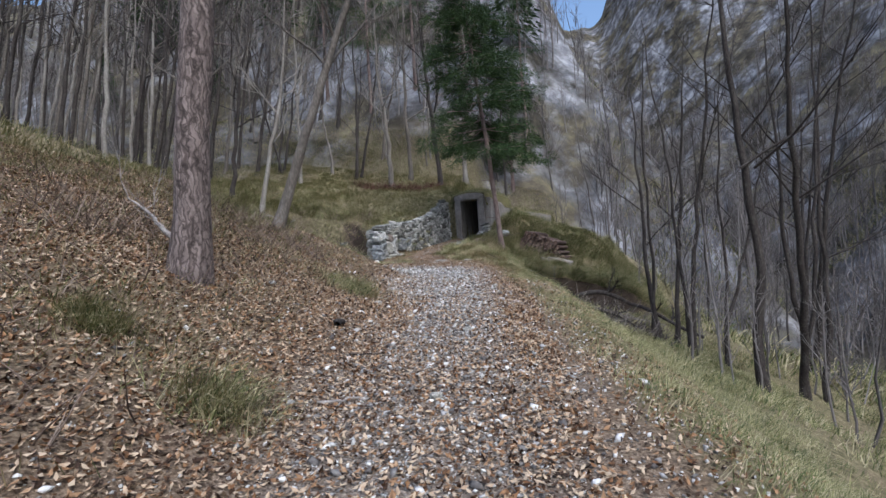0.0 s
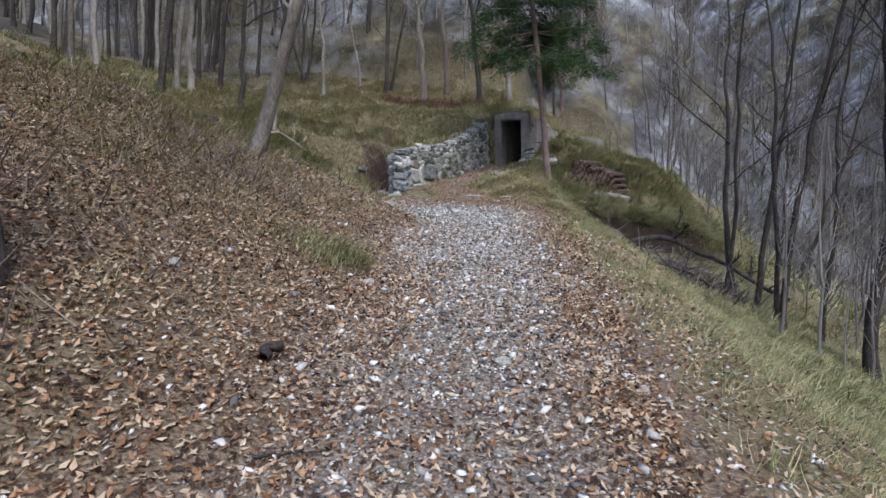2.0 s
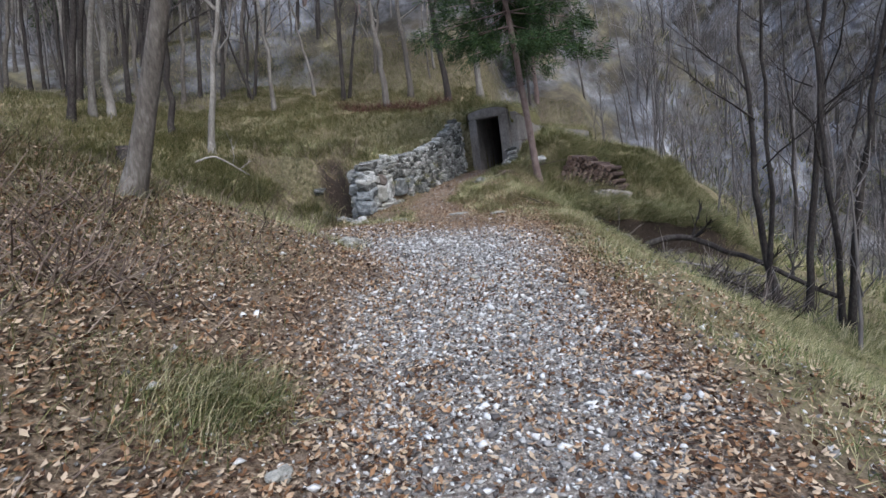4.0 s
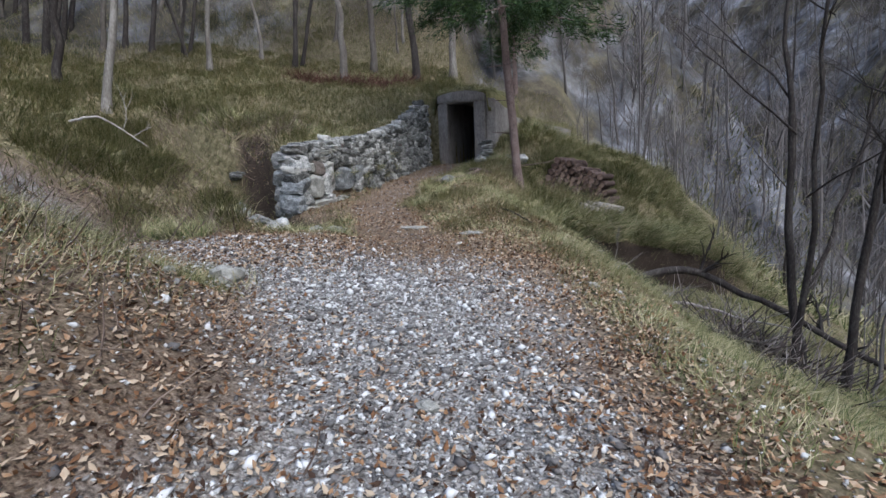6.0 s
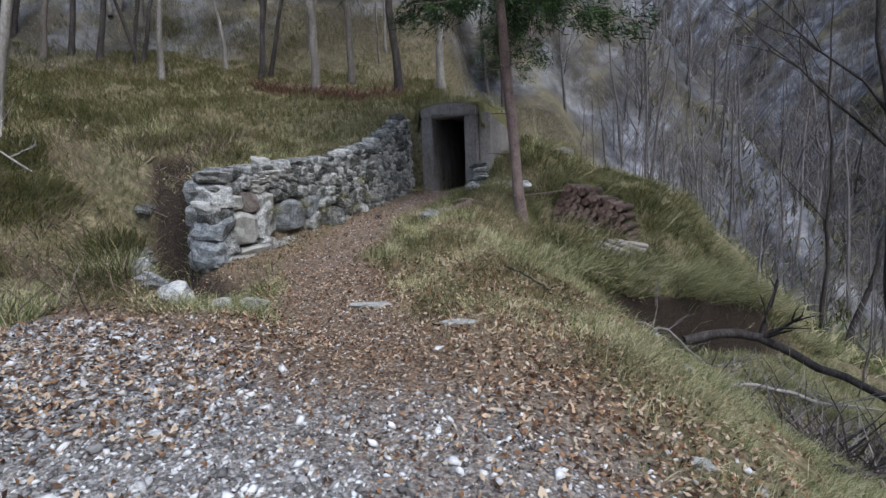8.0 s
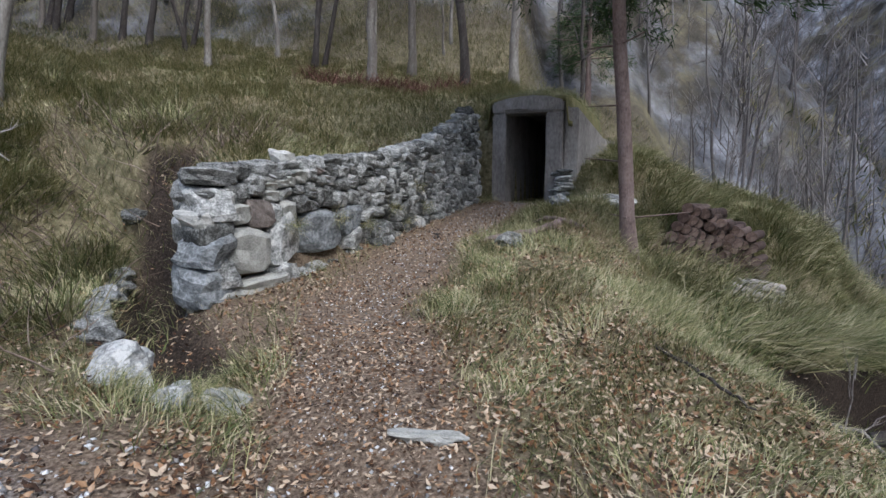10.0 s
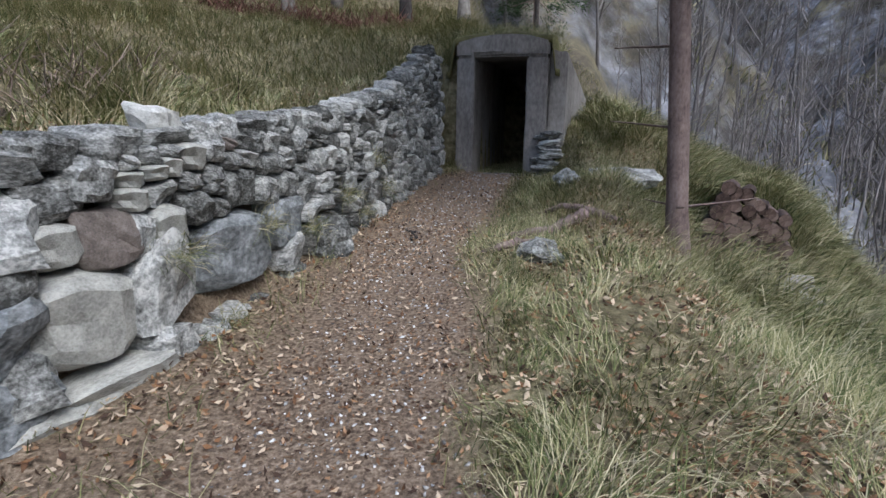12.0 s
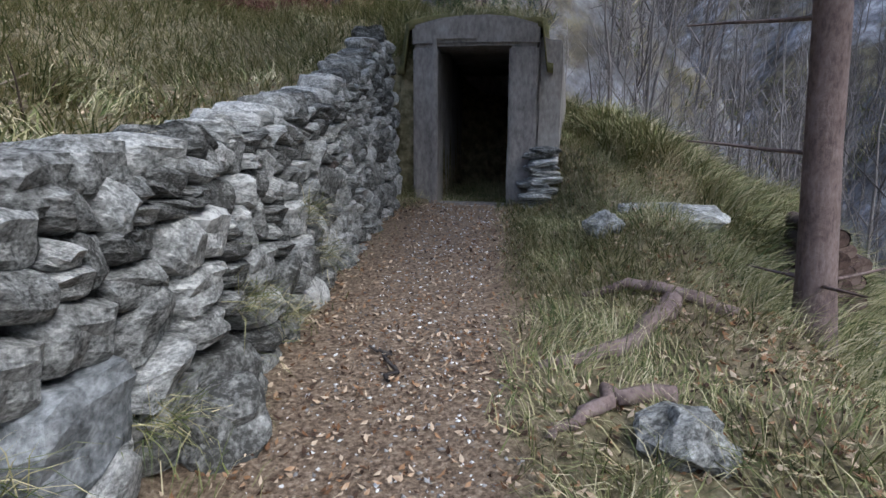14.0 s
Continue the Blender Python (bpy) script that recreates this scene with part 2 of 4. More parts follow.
def stone_mesh(name, seed, cuts=2, power=5.0, rough=0.2):
    """A broken limestone block, one metre cube before scaling."""
    rng = random.Random(seed)
    bm = bmesh.new()
    bmesh.ops.create_cube(bm, size=1.0)
    bmesh.ops.subdivide_edges(bm, edges=bm.edges[:], cuts=cuts, use_grid_fill=True)
    off = Vector((rng.uniform(0, 50), rng.uniform(0, 50), rng.uniform(0, 50)))
    shear = rng.uniform(-0.18, 0.18), rng.uniform(-0.18, 0.18)
    for v in bm.verts:
        c = v.co * 2
        n = (abs(c.x) ** power + abs(c.y) ** power + abs(c.z) ** power) ** (1 / power)
        v.co = c / n * 0.5
        v.co += rough * noise.noise_vector(v.co * 2.2 + off) * 0.8
        v.co.x += shear[0] * v.co.z
        v.co.z += shear[1] * v.co.x
    return bm_mesh(name, bm)


def boulder_mesh(name, seed, sub=3, rough=0.35):
    bm = bmesh.new()
    bmesh.ops.create_icosphere(bm, subdivisions=sub, radius=0.5)
    off = Vector((seed * 3.7, seed * 1.3, seed * 7.1))
    for v in bm.verts:
        c = v.co.copy()
        v.co += c * rough * 1.6 * noise.noise(c * 2.5 + off) + rough * 0.25 * noise.noise_vector(c * 6 + off)
    return bm_mesh(name, bm)


def scatter(name, base_v, base_f, place, size, spin, tilt_x, tilt_y, material, label, category, flat=None):
    """One mesh of many copies of a small shape: kind stuff."""
    n, k = len(place), len(base_v)
    v = np.repeat(np.asarray(base_v, float)[None], n, 0) * np.asarray(size).reshape(n, 1, -1)
    cx, sx, cy, sy, cz, sz = np.cos(tilt_x), np.sin(tilt_x), np.cos(tilt_y), np.sin(tilt_y), np.cos(spin), np.sin(spin)
    y1, z1 = v[..., 1] * cx[:, None] - v[..., 2] * sx[:, None], v[..., 1] * sx[:, None] + v[..., 2] * cx[:, None]
    x1, z2 = v[..., 0] * cy[:, None] + z1 * sy[:, None], -v[..., 0] * sy[:, None] + z1 * cy[:, None]
    v = np.stack([x1 * cz[:, None] - y1 * sz[:, None], x1 * sz[:, None] + y1 * cz[:, None], z2], -1) + place[:, None]
    f = (np.asarray(base_f)[None] + (np.arange(n) * k)[:, None, None]).reshape(-1, len(base_f[0]))
    ob = part(name, mesh_from(name, v.reshape(-1, 3), f), material)
    return tagged(ob, label, category, kind="stuff")


# ---- surfaces ----
M_bark_spruce = surface("spruce_bark", [(0.07, 0.05, 0.045), (0.19, 0.14, 0.125), (0.28, 0.22, 0.20)], 6, 0.95, 0.8, 45, (1, 1, 0.5))
M_bark_dark = surface("dark_bark", [(0.018, 0.015, 0.014), (0.05, 0.042, 0.038), (0.11, 0.10, 0.09)], 5, 0.95, 0.6, 40, (1, 1, 0.3))
M_bark_grey = surface("grey_bark", [(0.07, 0.06, 0.05), (0.17, 0.15, 0.13), (0.34, 0.32, 0.29)], 4, 0.95, 0.6, 35, (1, 1, 0.3), objrand=0.15)
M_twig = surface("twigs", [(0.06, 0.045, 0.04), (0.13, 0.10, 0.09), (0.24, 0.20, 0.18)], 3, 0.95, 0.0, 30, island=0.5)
# twig colours made paler and greyer, distance haze painted in
M_hazy_twig = surface("hazy_twigs", [(0.075, 0.066, 0.062), (0.165, 0.15, 0.143), (0.31, 0.29, 0.285)], 0.3, 0.95, 0.0, 3, island=0.4)
M_needle = surface("needles", [(0.012, 0.028, 0.010), (0.032, 0.062, 0.020), (0.07, 0.11, 0.03)], 2, 0.8, 0.0, 20, island=0.5)
M_leaf = surface("fallen_leaves", [(0.05, 0.028, 0.017), (0.20, 0.10, 0.045), (0.34, 0.205, 0.11), (0.52, 0.41, 0.29)], 2, 0.75, 0.0, 40, island=1.0)
M_gravel = surface("limestone_gravel", [(0.12, 0.11, 0.105), (0.31, 0.30, 0.285), (0.76, 0.755, 0.74)], 6, 0.9, 0.2, 60, island=0.8)
M_grass = surface("winter_grass", [(0.06, 0.08, 0.026), (0.165, 0.18, 0.066), (0.33, 0.30, 0.15), (0.54, 0.48, 0.31)], 1.2, 0.85, 0.0, 9, island=0.65)
M_stone = surface("wall_limestone", [(0.06, 0.059, 0.053), (0.19, 0.19, 0.178), (0.35, 0.35, 0.33), (0.62, 0.615, 0.585)], 3.2, 0.94, 1.2, 17, objrand=0.18, detail=9, span=(0.385, 0.625))
M_white_stone = surface("white_limestone", [(0.28, 0.27, 0.24), (0.52, 0.51, 0.47), (0.74, 0.73, 0.69)], 5, 0.9, 0.6, 30)
M_brown_stone = surface("brown_stone", [(0.09, 0.075, 0.065), (0.19, 0.16, 0.14), (0.30, 0.265, 0.235)], 6, 0.92, 0.8, 30)
M_pale_stone = surface("pale_stone", [(0.17, 0.168, 0.15), (0.36, 0.355, 0.32), (0.54, 0.53, 0.48)], 4, 0.92, 0.6, 30)
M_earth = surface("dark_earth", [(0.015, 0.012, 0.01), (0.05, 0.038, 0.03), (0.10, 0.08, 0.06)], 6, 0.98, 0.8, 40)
M_concrete = surface("weathered_concrete", [(0.10, 0.09, 0.085), (0.24, 0.22, 0.205), (0.36, 0.34, 0.315)], 2.2, 0.92, 0.5, 24, (1, 1, 0.45))
M_log_side = surface("log_bark", [(0.03, 0.02, 0.017), (0.08, 0.055, 0.046), (0.15, 0.11, 0.095)], 6, 0.95, 0.6, 40, objrand=0.2)
M_log_end = surface("log_end", [(0.05, 0.032, 0.026), (0.13, 0.088, 0.07), (0.23, 0.17, 0.14)], 12, 0.9, 0.4, 70, objrand=0.3)
M_grey_wood = surface("weathered_wood", [(0.14, 0.12, 0.11), (0.30, 0.27, 0.25), (0.48, 0.45, 0.42)], 5, 0.9, 0.5, 40, (1, 1, 1), objrand=0.2)
M_turf = surface("turf", [(0.06, 0.055, 0.025), (0.13, 0.12, 0.05), (0.22, 0.19, 0.09)], 3, 0.95, 0.8, 40)


def fissured_bark():
    """Thick pine bark: grey-brown plates between dark upright cracks."""
    m, n, l, b = nodes_of("fissured_pine_bark")
    tc = n.new("ShaderNodeTexCoord").outputs["Object"]
    mp = n.new("ShaderNodeMapping")
    mp.inputs["Scale"].default_value = (1, 1, 0.17)
    nz = n.new("ShaderNodeTexNoise")
    nz.inputs["Scale"].default_value, nz.inputs["Detail"].default_value = 7, 6
    l.new(tc, nz.inputs["Vector"])
    warp = n.new("ShaderNodeMix")
    warp.data_type = "RGBA"
    warp.inputs[0].default_value = 0.12
    l.new(tc, warp.inputs[6])
    l.new(nz.outputs["Color"], warp.inputs[7])
    l.new(warp.outputs[2], mp.inputs[0])
    vo = n.new("ShaderNodeTexVoronoi")
    vo.feature = "DISTANCE_TO_EDGE"
    vo.inputs["Scale"].default_value = 24
    l.new(mp.outputs[0], vo.inputs["Vector"])
    r = n.new("ShaderNodeValToRGB")
    e = r.color_ramp.elements
    e[0].position, e[0].color = 0.0, (0.07, 0.056, 0.05, 1)
    e[1].position, e[1].color = 0.16, (0.23, 0.195, 0.18, 1)
    l.new(vo.outputs[0], r.inputs[0])
    fine = n.new("ShaderNodeTexNoise")
    fine.inputs["Scale"].default_value, fine.inputs["Detail"].default_value = 30, 8
    l.new(mp.outputs[0], fine.inputs["Vector"])
    f = n.new("ShaderNodeValToRGB")
    f.color_ramp.elements[0].position, f.color_ramp.elements[0].color = 0.35, (0.4, 0.36, 0.35, 1)
    f.color_ramp.elements[1].position, f.color_ramp.elements[1].color = 0.65, (1.25, 1.2, 1.2, 1)
    l.new(fine.outputs["Fac"], f.inputs[0])
    mul = n.new("ShaderNodeMix")
    mul.data_type, mul.blend_type = "RGBA", "MULTIPLY"
    mul.inputs[0].default_value = 1.0
    l.new(r.outputs[0], mul.inputs[6])
    l.new(f.outputs[0], mul.inputs[7])
    l.new(mul.outputs[2], b.inputs["Base Color"])
    b.inputs["Roughness"].default_value = 0.95
    bp = n.new("ShaderNodeBump")
    bp.inputs["Strength"].default_value, bp.inputs["Distance"].default_value = 1.0, 0.03
    l.new(mul.outputs[2], bp.inputs["Height"])
    l.new(bp.outputs[0], b.inputs["Normal"])
    return m


M_bark_pine = fissured_bark()


def ground_material():
    m, n, l, b = nodes_of("hillside_ground")
    tc = n.new("ShaderNodeTexCoord").outputs["Object"]

    def tex(scale, detail=8.0, rough=0.65):
        t = n.new("ShaderNodeTexNoise")
        t.inputs["Scale"].default_value, t.inputs["Detail"].default_value, t.inputs["Roughness"].default_value = scale, detail, rough
        l.new(tc, t.inputs["Vector"])
        return t.outputs["Fac"]

    def ramp(fac, stops):
        r = n.new("ShaderNodeValToRGB")
        e = r.color_ramp.elements
        while len(e) < len(stops):
            e.new(0.5)
        for i, (p, c) in enumerate(stops):
            e[i].position, e[i].color = p, (*c, 1)
        l.new(fac, r.inputs[0])
        return r.outputs[0]

    def mix(fac, a, c):
        x = n.new("ShaderNodeMix")
        x.data_type = "RGBA"
        l.new(fac, x.inputs[0])
        l.new(a, x.inputs[6])
        l.new(c, x.inputs[7])
        return x.outputs[2]

    def attr(name):
        a = n.new("ShaderNodeAttribute")
        a.attribute_name = name
        return a.outputs["Fac"]

    fine, mid, big = tex(45), tex(9), tex(0.5)
    soil = ramp(fine, [(0.35, (0.075, 0.052, 0.036)), (0.5, (0.20, 0.145, 0.10)), (0.66, (0.36, 0.285, 0.21))])
    grass = ramp(mid, [(0.35, (0.08, 0.07, 0.036)), (0.5, (0.19, 0.165, 0.09)), (0.65, (0.34, 0.29, 0.18))])
    gravel = ramp(fine, [(0.36, (0.13, 0.115, 0.10)), (0.5, (0.28, 0.26, 0.24)), (0.62, (0.52, 0.50, 0.47))])
    # grey limestone, tinted blue so its colour carries the far slopes' haze
    rock = ramp(tex(0.35, 12, 0.72), [(0.38, (0.07, 0.07, 0.077)), (0.5, (0.20, 0.203, 0.222)), (0.64, (0.46, 0.47, 0.50))])
    scrub = ramp(tex(0.22, 12, 0.75), [(0.38, (0.03, 0.028, 0.022)), (0.5, (0.085, 0.075, 0.058)), (0.64, (0.22, 0.195, 0.12))])
    col = mix(attr("grass"), soil, grass)
    col = mix(attr("gravel"), col, gravel)
    # bare earth, near black to put the scarp hollow's shade into the colour
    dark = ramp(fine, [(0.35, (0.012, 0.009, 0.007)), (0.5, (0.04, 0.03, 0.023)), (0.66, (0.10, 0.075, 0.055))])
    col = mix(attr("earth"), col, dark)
    patch = n.new("ShaderNodeMath")
    patch.operation = "MULTIPLY"
    l.new(attr("rock"), patch.inputs[0])
    l.new(ramp(tex(0.09, 10, 0.7), [(0.46, (0, 0, 0)), (0.57, (1, 1, 1))]), patch.inputs[1])
    far = mix(patch.outputs[0], scrub, rock)
    col = mix(attr("far"), col, far)
    l.new(col, b.inputs["Base Color"])
    b.inputs["Roughness"].default_value = 0.95
    b.inputs["Specular IOR Level"].default_value = 0.15
    bp = n.new("ShaderNodeBump")
    bp.inputs["Strength"].default_value, bp.inputs["Distance"].default_value = 0.8, 0.03
    l.new(fine, bp.inputs["Height"])
    l.new(bp.outputs[0], b.inputs["Normal"])
    return m


# ---- the ground: one sheet to the horizon ----
def axis(lo, hi, step, out_lo, out_hi, grow=1.06):
    mid = list(np.arange(lo, hi + step / 2, step))
    up, s = [], step
    while (up[-1] if up else hi) < out_hi:
        s *= grow
        up.append((up[-1] if up else hi) + s)
    dn, s = [], step
    while (dn[-1] if dn else lo) > out_lo:
        s *= grow
        dn.append((dn[-1] if dn else lo) - s)
    return np.array(dn[::-1] + mid + up)


def turnout(x, y):
    """The stony apron where the track bends away."""
    return np.clip(1.25 * np.exp(-(((x - 0.7) / 1.25) ** 4 + ((y - 14.9) / 1.15) ** 4)) * (0.8 + 0.4 * vnoise(x, y, 0.5, 33)), 0, 1)


def gravel_mask(x, y):
    r = away(x, y, ROAD) + 0.25 * vnoise(x, y, 0.8, 31)
    return np.maximum(0.85 * turnout(x, y), smooth(1.25, 0.55, r) * (0.34 + 0.66 * smooth(7, 12.5, y)) * smooth(17.0, 16.2, y + 0.35 * (x - 1)))


# cut bank under the lip: no grass, ground colour darkened as if shaded
def shaded_scarp(x, y):
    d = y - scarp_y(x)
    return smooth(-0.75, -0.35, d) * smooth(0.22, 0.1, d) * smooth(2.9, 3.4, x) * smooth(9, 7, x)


def leaf_drift(x, y):
    """Hollows on the mound where the wind has gathered leaves."""
    return np.clip(np.exp(-((x - 1.0) ** 2 / 0.5 + (y - 19.1) ** 2 / 0.45)) + 0.8 * np.exp(-((x - 2.0) ** 2 / 0.12 + (y - 21.0) ** 2 / 0.3)), 0, 1)


def grass_mask(x, y):
    """Where grass grows: verges, the mound, the terrace; little on the worn tracks or under the leaves."""
    g = smooth(0.32, 0.72, away(x, y, FOOTPATH) + 0.12 * vnoise(x, y, 0.5, 42)) * smooth(1.1, 1.8, away(x, y, ROAD))
    g = g * (1 - smooth(18.3, 18.9, y) * smooth(25.9, 25.6, y) * (x > wall_x(y) - 0.3) * smooth(0.15, -0.1, x - path_x(y)) * 0.9)
    g = g * (1 - 0.6 * leaf_drift(x, y))
    verge = smooth(1.8, 2.5, x) + smooth(17, 19, y) + 0.5 * smooth(0.5, 3, -x) * smooth(8, 13, y) + 0.22
    return np.clip(g * np.clip(verge, 0, 1) * (1 - shaded_scarp(x, y)) * smooth(0.15, 0.35, away(x, y, DITCH)) * smooth(0.3, 0.6, away(x, y, ((2.85, 23.4), (4.75, 24.65)))) * (0.78 + (0.5 - 0.2 * smooth(16, 18, y)) * vnoise(x, y, 1.4, 41)), 0, 1)


gx, gy = axis(-5, 5.5, 0.1, -700, 900, 1.04), axis(1.0, 29, 0.1, -300, 1500, 1.04)
GX, GY = np.meshgrid(gx, gy)
GZ = terrain(GX, GY)
nx, ny = len(gx), len(gy)
idx = np.arange(nx * ny).reshape(ny, nx)
quads = np.stack([idx[:-1, :-1], idx[:-1, 1:], idx[1:, 1:], idx[1:, :-1]], -1).reshape(-1, 4)
ground_me = mesh_from("ground", np.stack([GX, GY, GZ], -1).reshape(-1, 3), quads, True)
slope = np.hypot(np.gradient(GZ, axis=1) / np.gradient(gx)[None], np.gradient(GZ, axis=0) / np.gradient(gy)[:, None])
dist = np.hypot(GX - 0, GY - 15)
for aname, vals in (("gravel", gravel_mask(GX, GY)), ("grass", np.clip(grass_mask(GX, GY) * 1.1, 0, 1) * smooth(26, 18, dist)),
                    # earth: painted shade in the scarp hollow, the same dark colour along the ditch
                    ("earth", np.maximum(shaded_scarp(GX, GY), smooth(0.4, 0.2, away(GX, GY, DITCH)))),
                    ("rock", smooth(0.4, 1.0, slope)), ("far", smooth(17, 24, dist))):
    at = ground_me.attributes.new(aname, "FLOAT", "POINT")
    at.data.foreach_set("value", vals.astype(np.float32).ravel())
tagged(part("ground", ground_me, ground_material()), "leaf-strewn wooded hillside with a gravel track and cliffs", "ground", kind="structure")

# ---- the bunker ----
def box_bm(bm, x0, x1, y0, y1, z0, z1):
    r = bmesh.ops.create_cube(bm, size=1.0)
    bmesh.ops.scale(bm, vec=(x1 - x0, y1 - y0, z1 - z0), verts=r["verts"])
    bmesh.ops.translate(bm, vec=((x0 + x1) / 2, (y0 + y1) / 2, (z0 + z1) / 2), verts=r["verts"])
    return r["verts"]


def worn_box(name, x0, x1, y0, y1, z0, z1, bev=0.02, cuts=4, rough=0.012, arch=0.0):
    bm = bmesh.new()
    box_bm(bm, x0, x1, y0, y1, z0, z1)
    bmesh.ops.bevel(bm, geom=bm.edges[:], offset=bev, segments=2, affect="EDGES")
    bmesh.ops.subdivide_edges(bm, edges=[e for e in bm.edges if e.calc_length() > 0.2], cuts=cuts, use_grid_fill=True)
    mx, hw = (x0 + x1) / 2, (x1 - x0) / 2
    for v in bm.verts:
        if arch and v.co.z > (z0 + z1) / 2:
            v.co.z -= arch * ((v.co.x - mx) / hw) ** 2
        v.co += rough * noise.noise_vector(v.co * 5)
    return bm_mesh(name, bm)


bunker = thing("bunker", BUNKER[0], BUNKER[1], BUNKER[2], "grey concrete bunker entrance with an open dark doorway in the hillside", "bunker", rz=BUNKER[3])
part("jamb", worn_box("jamb_a", -0.68, -0.40, 0.0, 0.5, -0.5, 1.72, 0.025), M_concrete, bunker)
part("jamb", worn_box("jamb_b", 0.385, 0.70, 0.0, 0.5, -0.5, 1.72, 0.025), M_concrete, bunker)
part("lintel", worn_box("lintel", -0.685, 0.705, -0.012, 0.5, 1.722, 2.05, 0.03, arch=0.11), M_concrete, bunker)
part("door_frame", worn_box("rebate_a", -0.452, -0.402, -0.035, 0.0, 0.0, 1.80, 0.008, rough=0.006), M_concrete, bunker, "raised concrete strip beside the doorway")
part("door_frame", worn_box("rebate_b", -0.45, 0.02, -0.045, -0.014, 1.785, 1.835, 0.008, rough=0.006), M_concrete, bunker, "raised concrete strip over the doorway")
part("tunnel_wall", worn_box("tunnel_a", -0.78, -0.43, 0.502, 3.9, -0.5, 1.9), M_concrete, bunker)
part("tunnel_wall", worn_box("tunnel_b", 0.43, 0.74, 0.502, 3.9, -0.5, 1.9), M_concrete, bunker)
part("tunnel_wall", worn_box("tunnel_c", -0.78, 0.74, 3.902, 4.2, -0.5, 1.9), M_concrete, bunker)
part("tunnel_roof", worn_box("tunnel_roof", -0.80, 0.76, 0.502, 4.2, 1.902, 2.06), M_concrete, bunker)
part("threshold", worn_box("threshold", -0.42, 0.40, 0.02, 0.3, -0.2, 0.0, rough=0.01), M_concrete, bunker)
flare = worn_box("side_wall", 0.702, 0.95, 0.12, 2.4, -0.5, 1.83, 0.02)
for v in flare.vertices:
    if v.co.x > 0.8:
        v.co.z -= 0.22 * v.co.y if v.co.z > 0.6 else 0
        v.co.x += 0.12 * v.co.y
part("side_wall", flare, M_concrete, bunker, "sloping stained concrete flank wall")


def turf_mesh():
    bm = bmesh.new()
    bmesh.ops.create_grid(bm, x_segments=26, y_segments=44, size=1.0)
    for v in bm.verts:
        x, y = v.co.x, v.co.y
        v.co.x, v.co.y = x * 0.86, 2.25 + y * 2.2
        e = max(abs(x), abs(y))
        v.co.z = 1.99 + 0.24 * (1 - abs(x) ** 2.4) * min(1, (1 - abs(y) ** 6) + 0.15) + 0.05 * noise.noise(v.co * 3) - (0.45 if e > 0.93 else 0) * (abs(x) > 0.9 or y > 0.9)
    bmesh.ops.solidify(bm, geom=bm.faces[:], thickness=0.1)
    return bm_mesh("turf_cover", bm, True)


part("turf_cover", turf_mesh(), M_turf, bunker, "grassy earth heaped over the bunker roof")

wing_len = math.hypot(4.9 - 2.2, 32.5 - 27.6)
wing = part("retaining_wall", worn_box("retaining_wall", 0, wing_len, -0.16, 0.16, -3.4, 0.0, 0.03, cuts=8, rough=0.02), M_concrete)
wing.matrix_basis = pose(2.2, 27.6, 4.62, 0, 2, math.degrees(math.atan2(32.5 - 27.6, 4.9 - 2.2)))
tagged(wing, "low weathered concrete retaining wall behind the bunker", "wall")

# ---- the dry-stone wall ----
def along_wall(s):
    """Place and heading at s metres along the wall's foot."""
    for (ax, ay), (bx, by) in zip(WALL_LINE, WALL_LINE[1:]):
        n = math.hypot(bx - ax, by - ay)
        if s <= n or (bx, by) == WALL_LINE[-1]:
            t = s / n
            return ax + (bx - ax) * t, ay + (by - ay) * t, math.degrees(math.atan2(by - ay, bx - ax))
        s -= n


WALL_LEN = sum(math.dist(a, b) for a, b in zip(WALL_LINE, WALL_LINE[1:]))


def wall_foot(y):
    return float(np.interp(y, [19, 20.2, 22, 24, 26], [2.32, 2.42, 2.64, 2.98, 3.12]))


stone_wall = thing("stone_wall", -1.4, 20.5, 2.5, "dry-stone retaining wall of grey limestone blocks holding a grassy terrace", "stone wall")
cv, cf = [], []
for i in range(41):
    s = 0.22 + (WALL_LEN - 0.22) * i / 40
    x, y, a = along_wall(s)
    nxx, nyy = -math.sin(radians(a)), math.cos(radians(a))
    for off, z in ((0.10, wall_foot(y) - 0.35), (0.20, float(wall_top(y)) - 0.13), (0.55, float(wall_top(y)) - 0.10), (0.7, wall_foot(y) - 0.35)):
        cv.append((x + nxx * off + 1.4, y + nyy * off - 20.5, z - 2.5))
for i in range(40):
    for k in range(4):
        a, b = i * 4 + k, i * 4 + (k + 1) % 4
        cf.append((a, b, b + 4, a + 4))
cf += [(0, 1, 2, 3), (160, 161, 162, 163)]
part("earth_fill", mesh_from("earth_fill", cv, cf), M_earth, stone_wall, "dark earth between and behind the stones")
STONES = [stone_mesh("wall_stone", k, 3, 5.5 if k % 2 else 3.6, 0.17 + 0.05 * (k % 3)) for k in range(10)]
for me in STONES:
    me.materials.append(M_stone)
PALE = []
for me, mat in ((STONES[1], M_pale_stone), (STONES[4], M_white_stone), (STONES[7], M_brown_stone)):
    c = me.copy()
    c.materials[0] = mat
    PALE.append(c)
M_slab = surface("blue_grey_limestone", [(0.085, 0.09, 0.09), (0.20, 0.21, 0.213), (0.37, 0.385, 0.39)], 3.6, 0.92, 0.9, 15, span=(0.38, 0.62))
SLAB = [me.copy() for me in STONES[:6]]
for me in SLAB:
    me.materials[0] = M_slab
rs = random.Random(11)


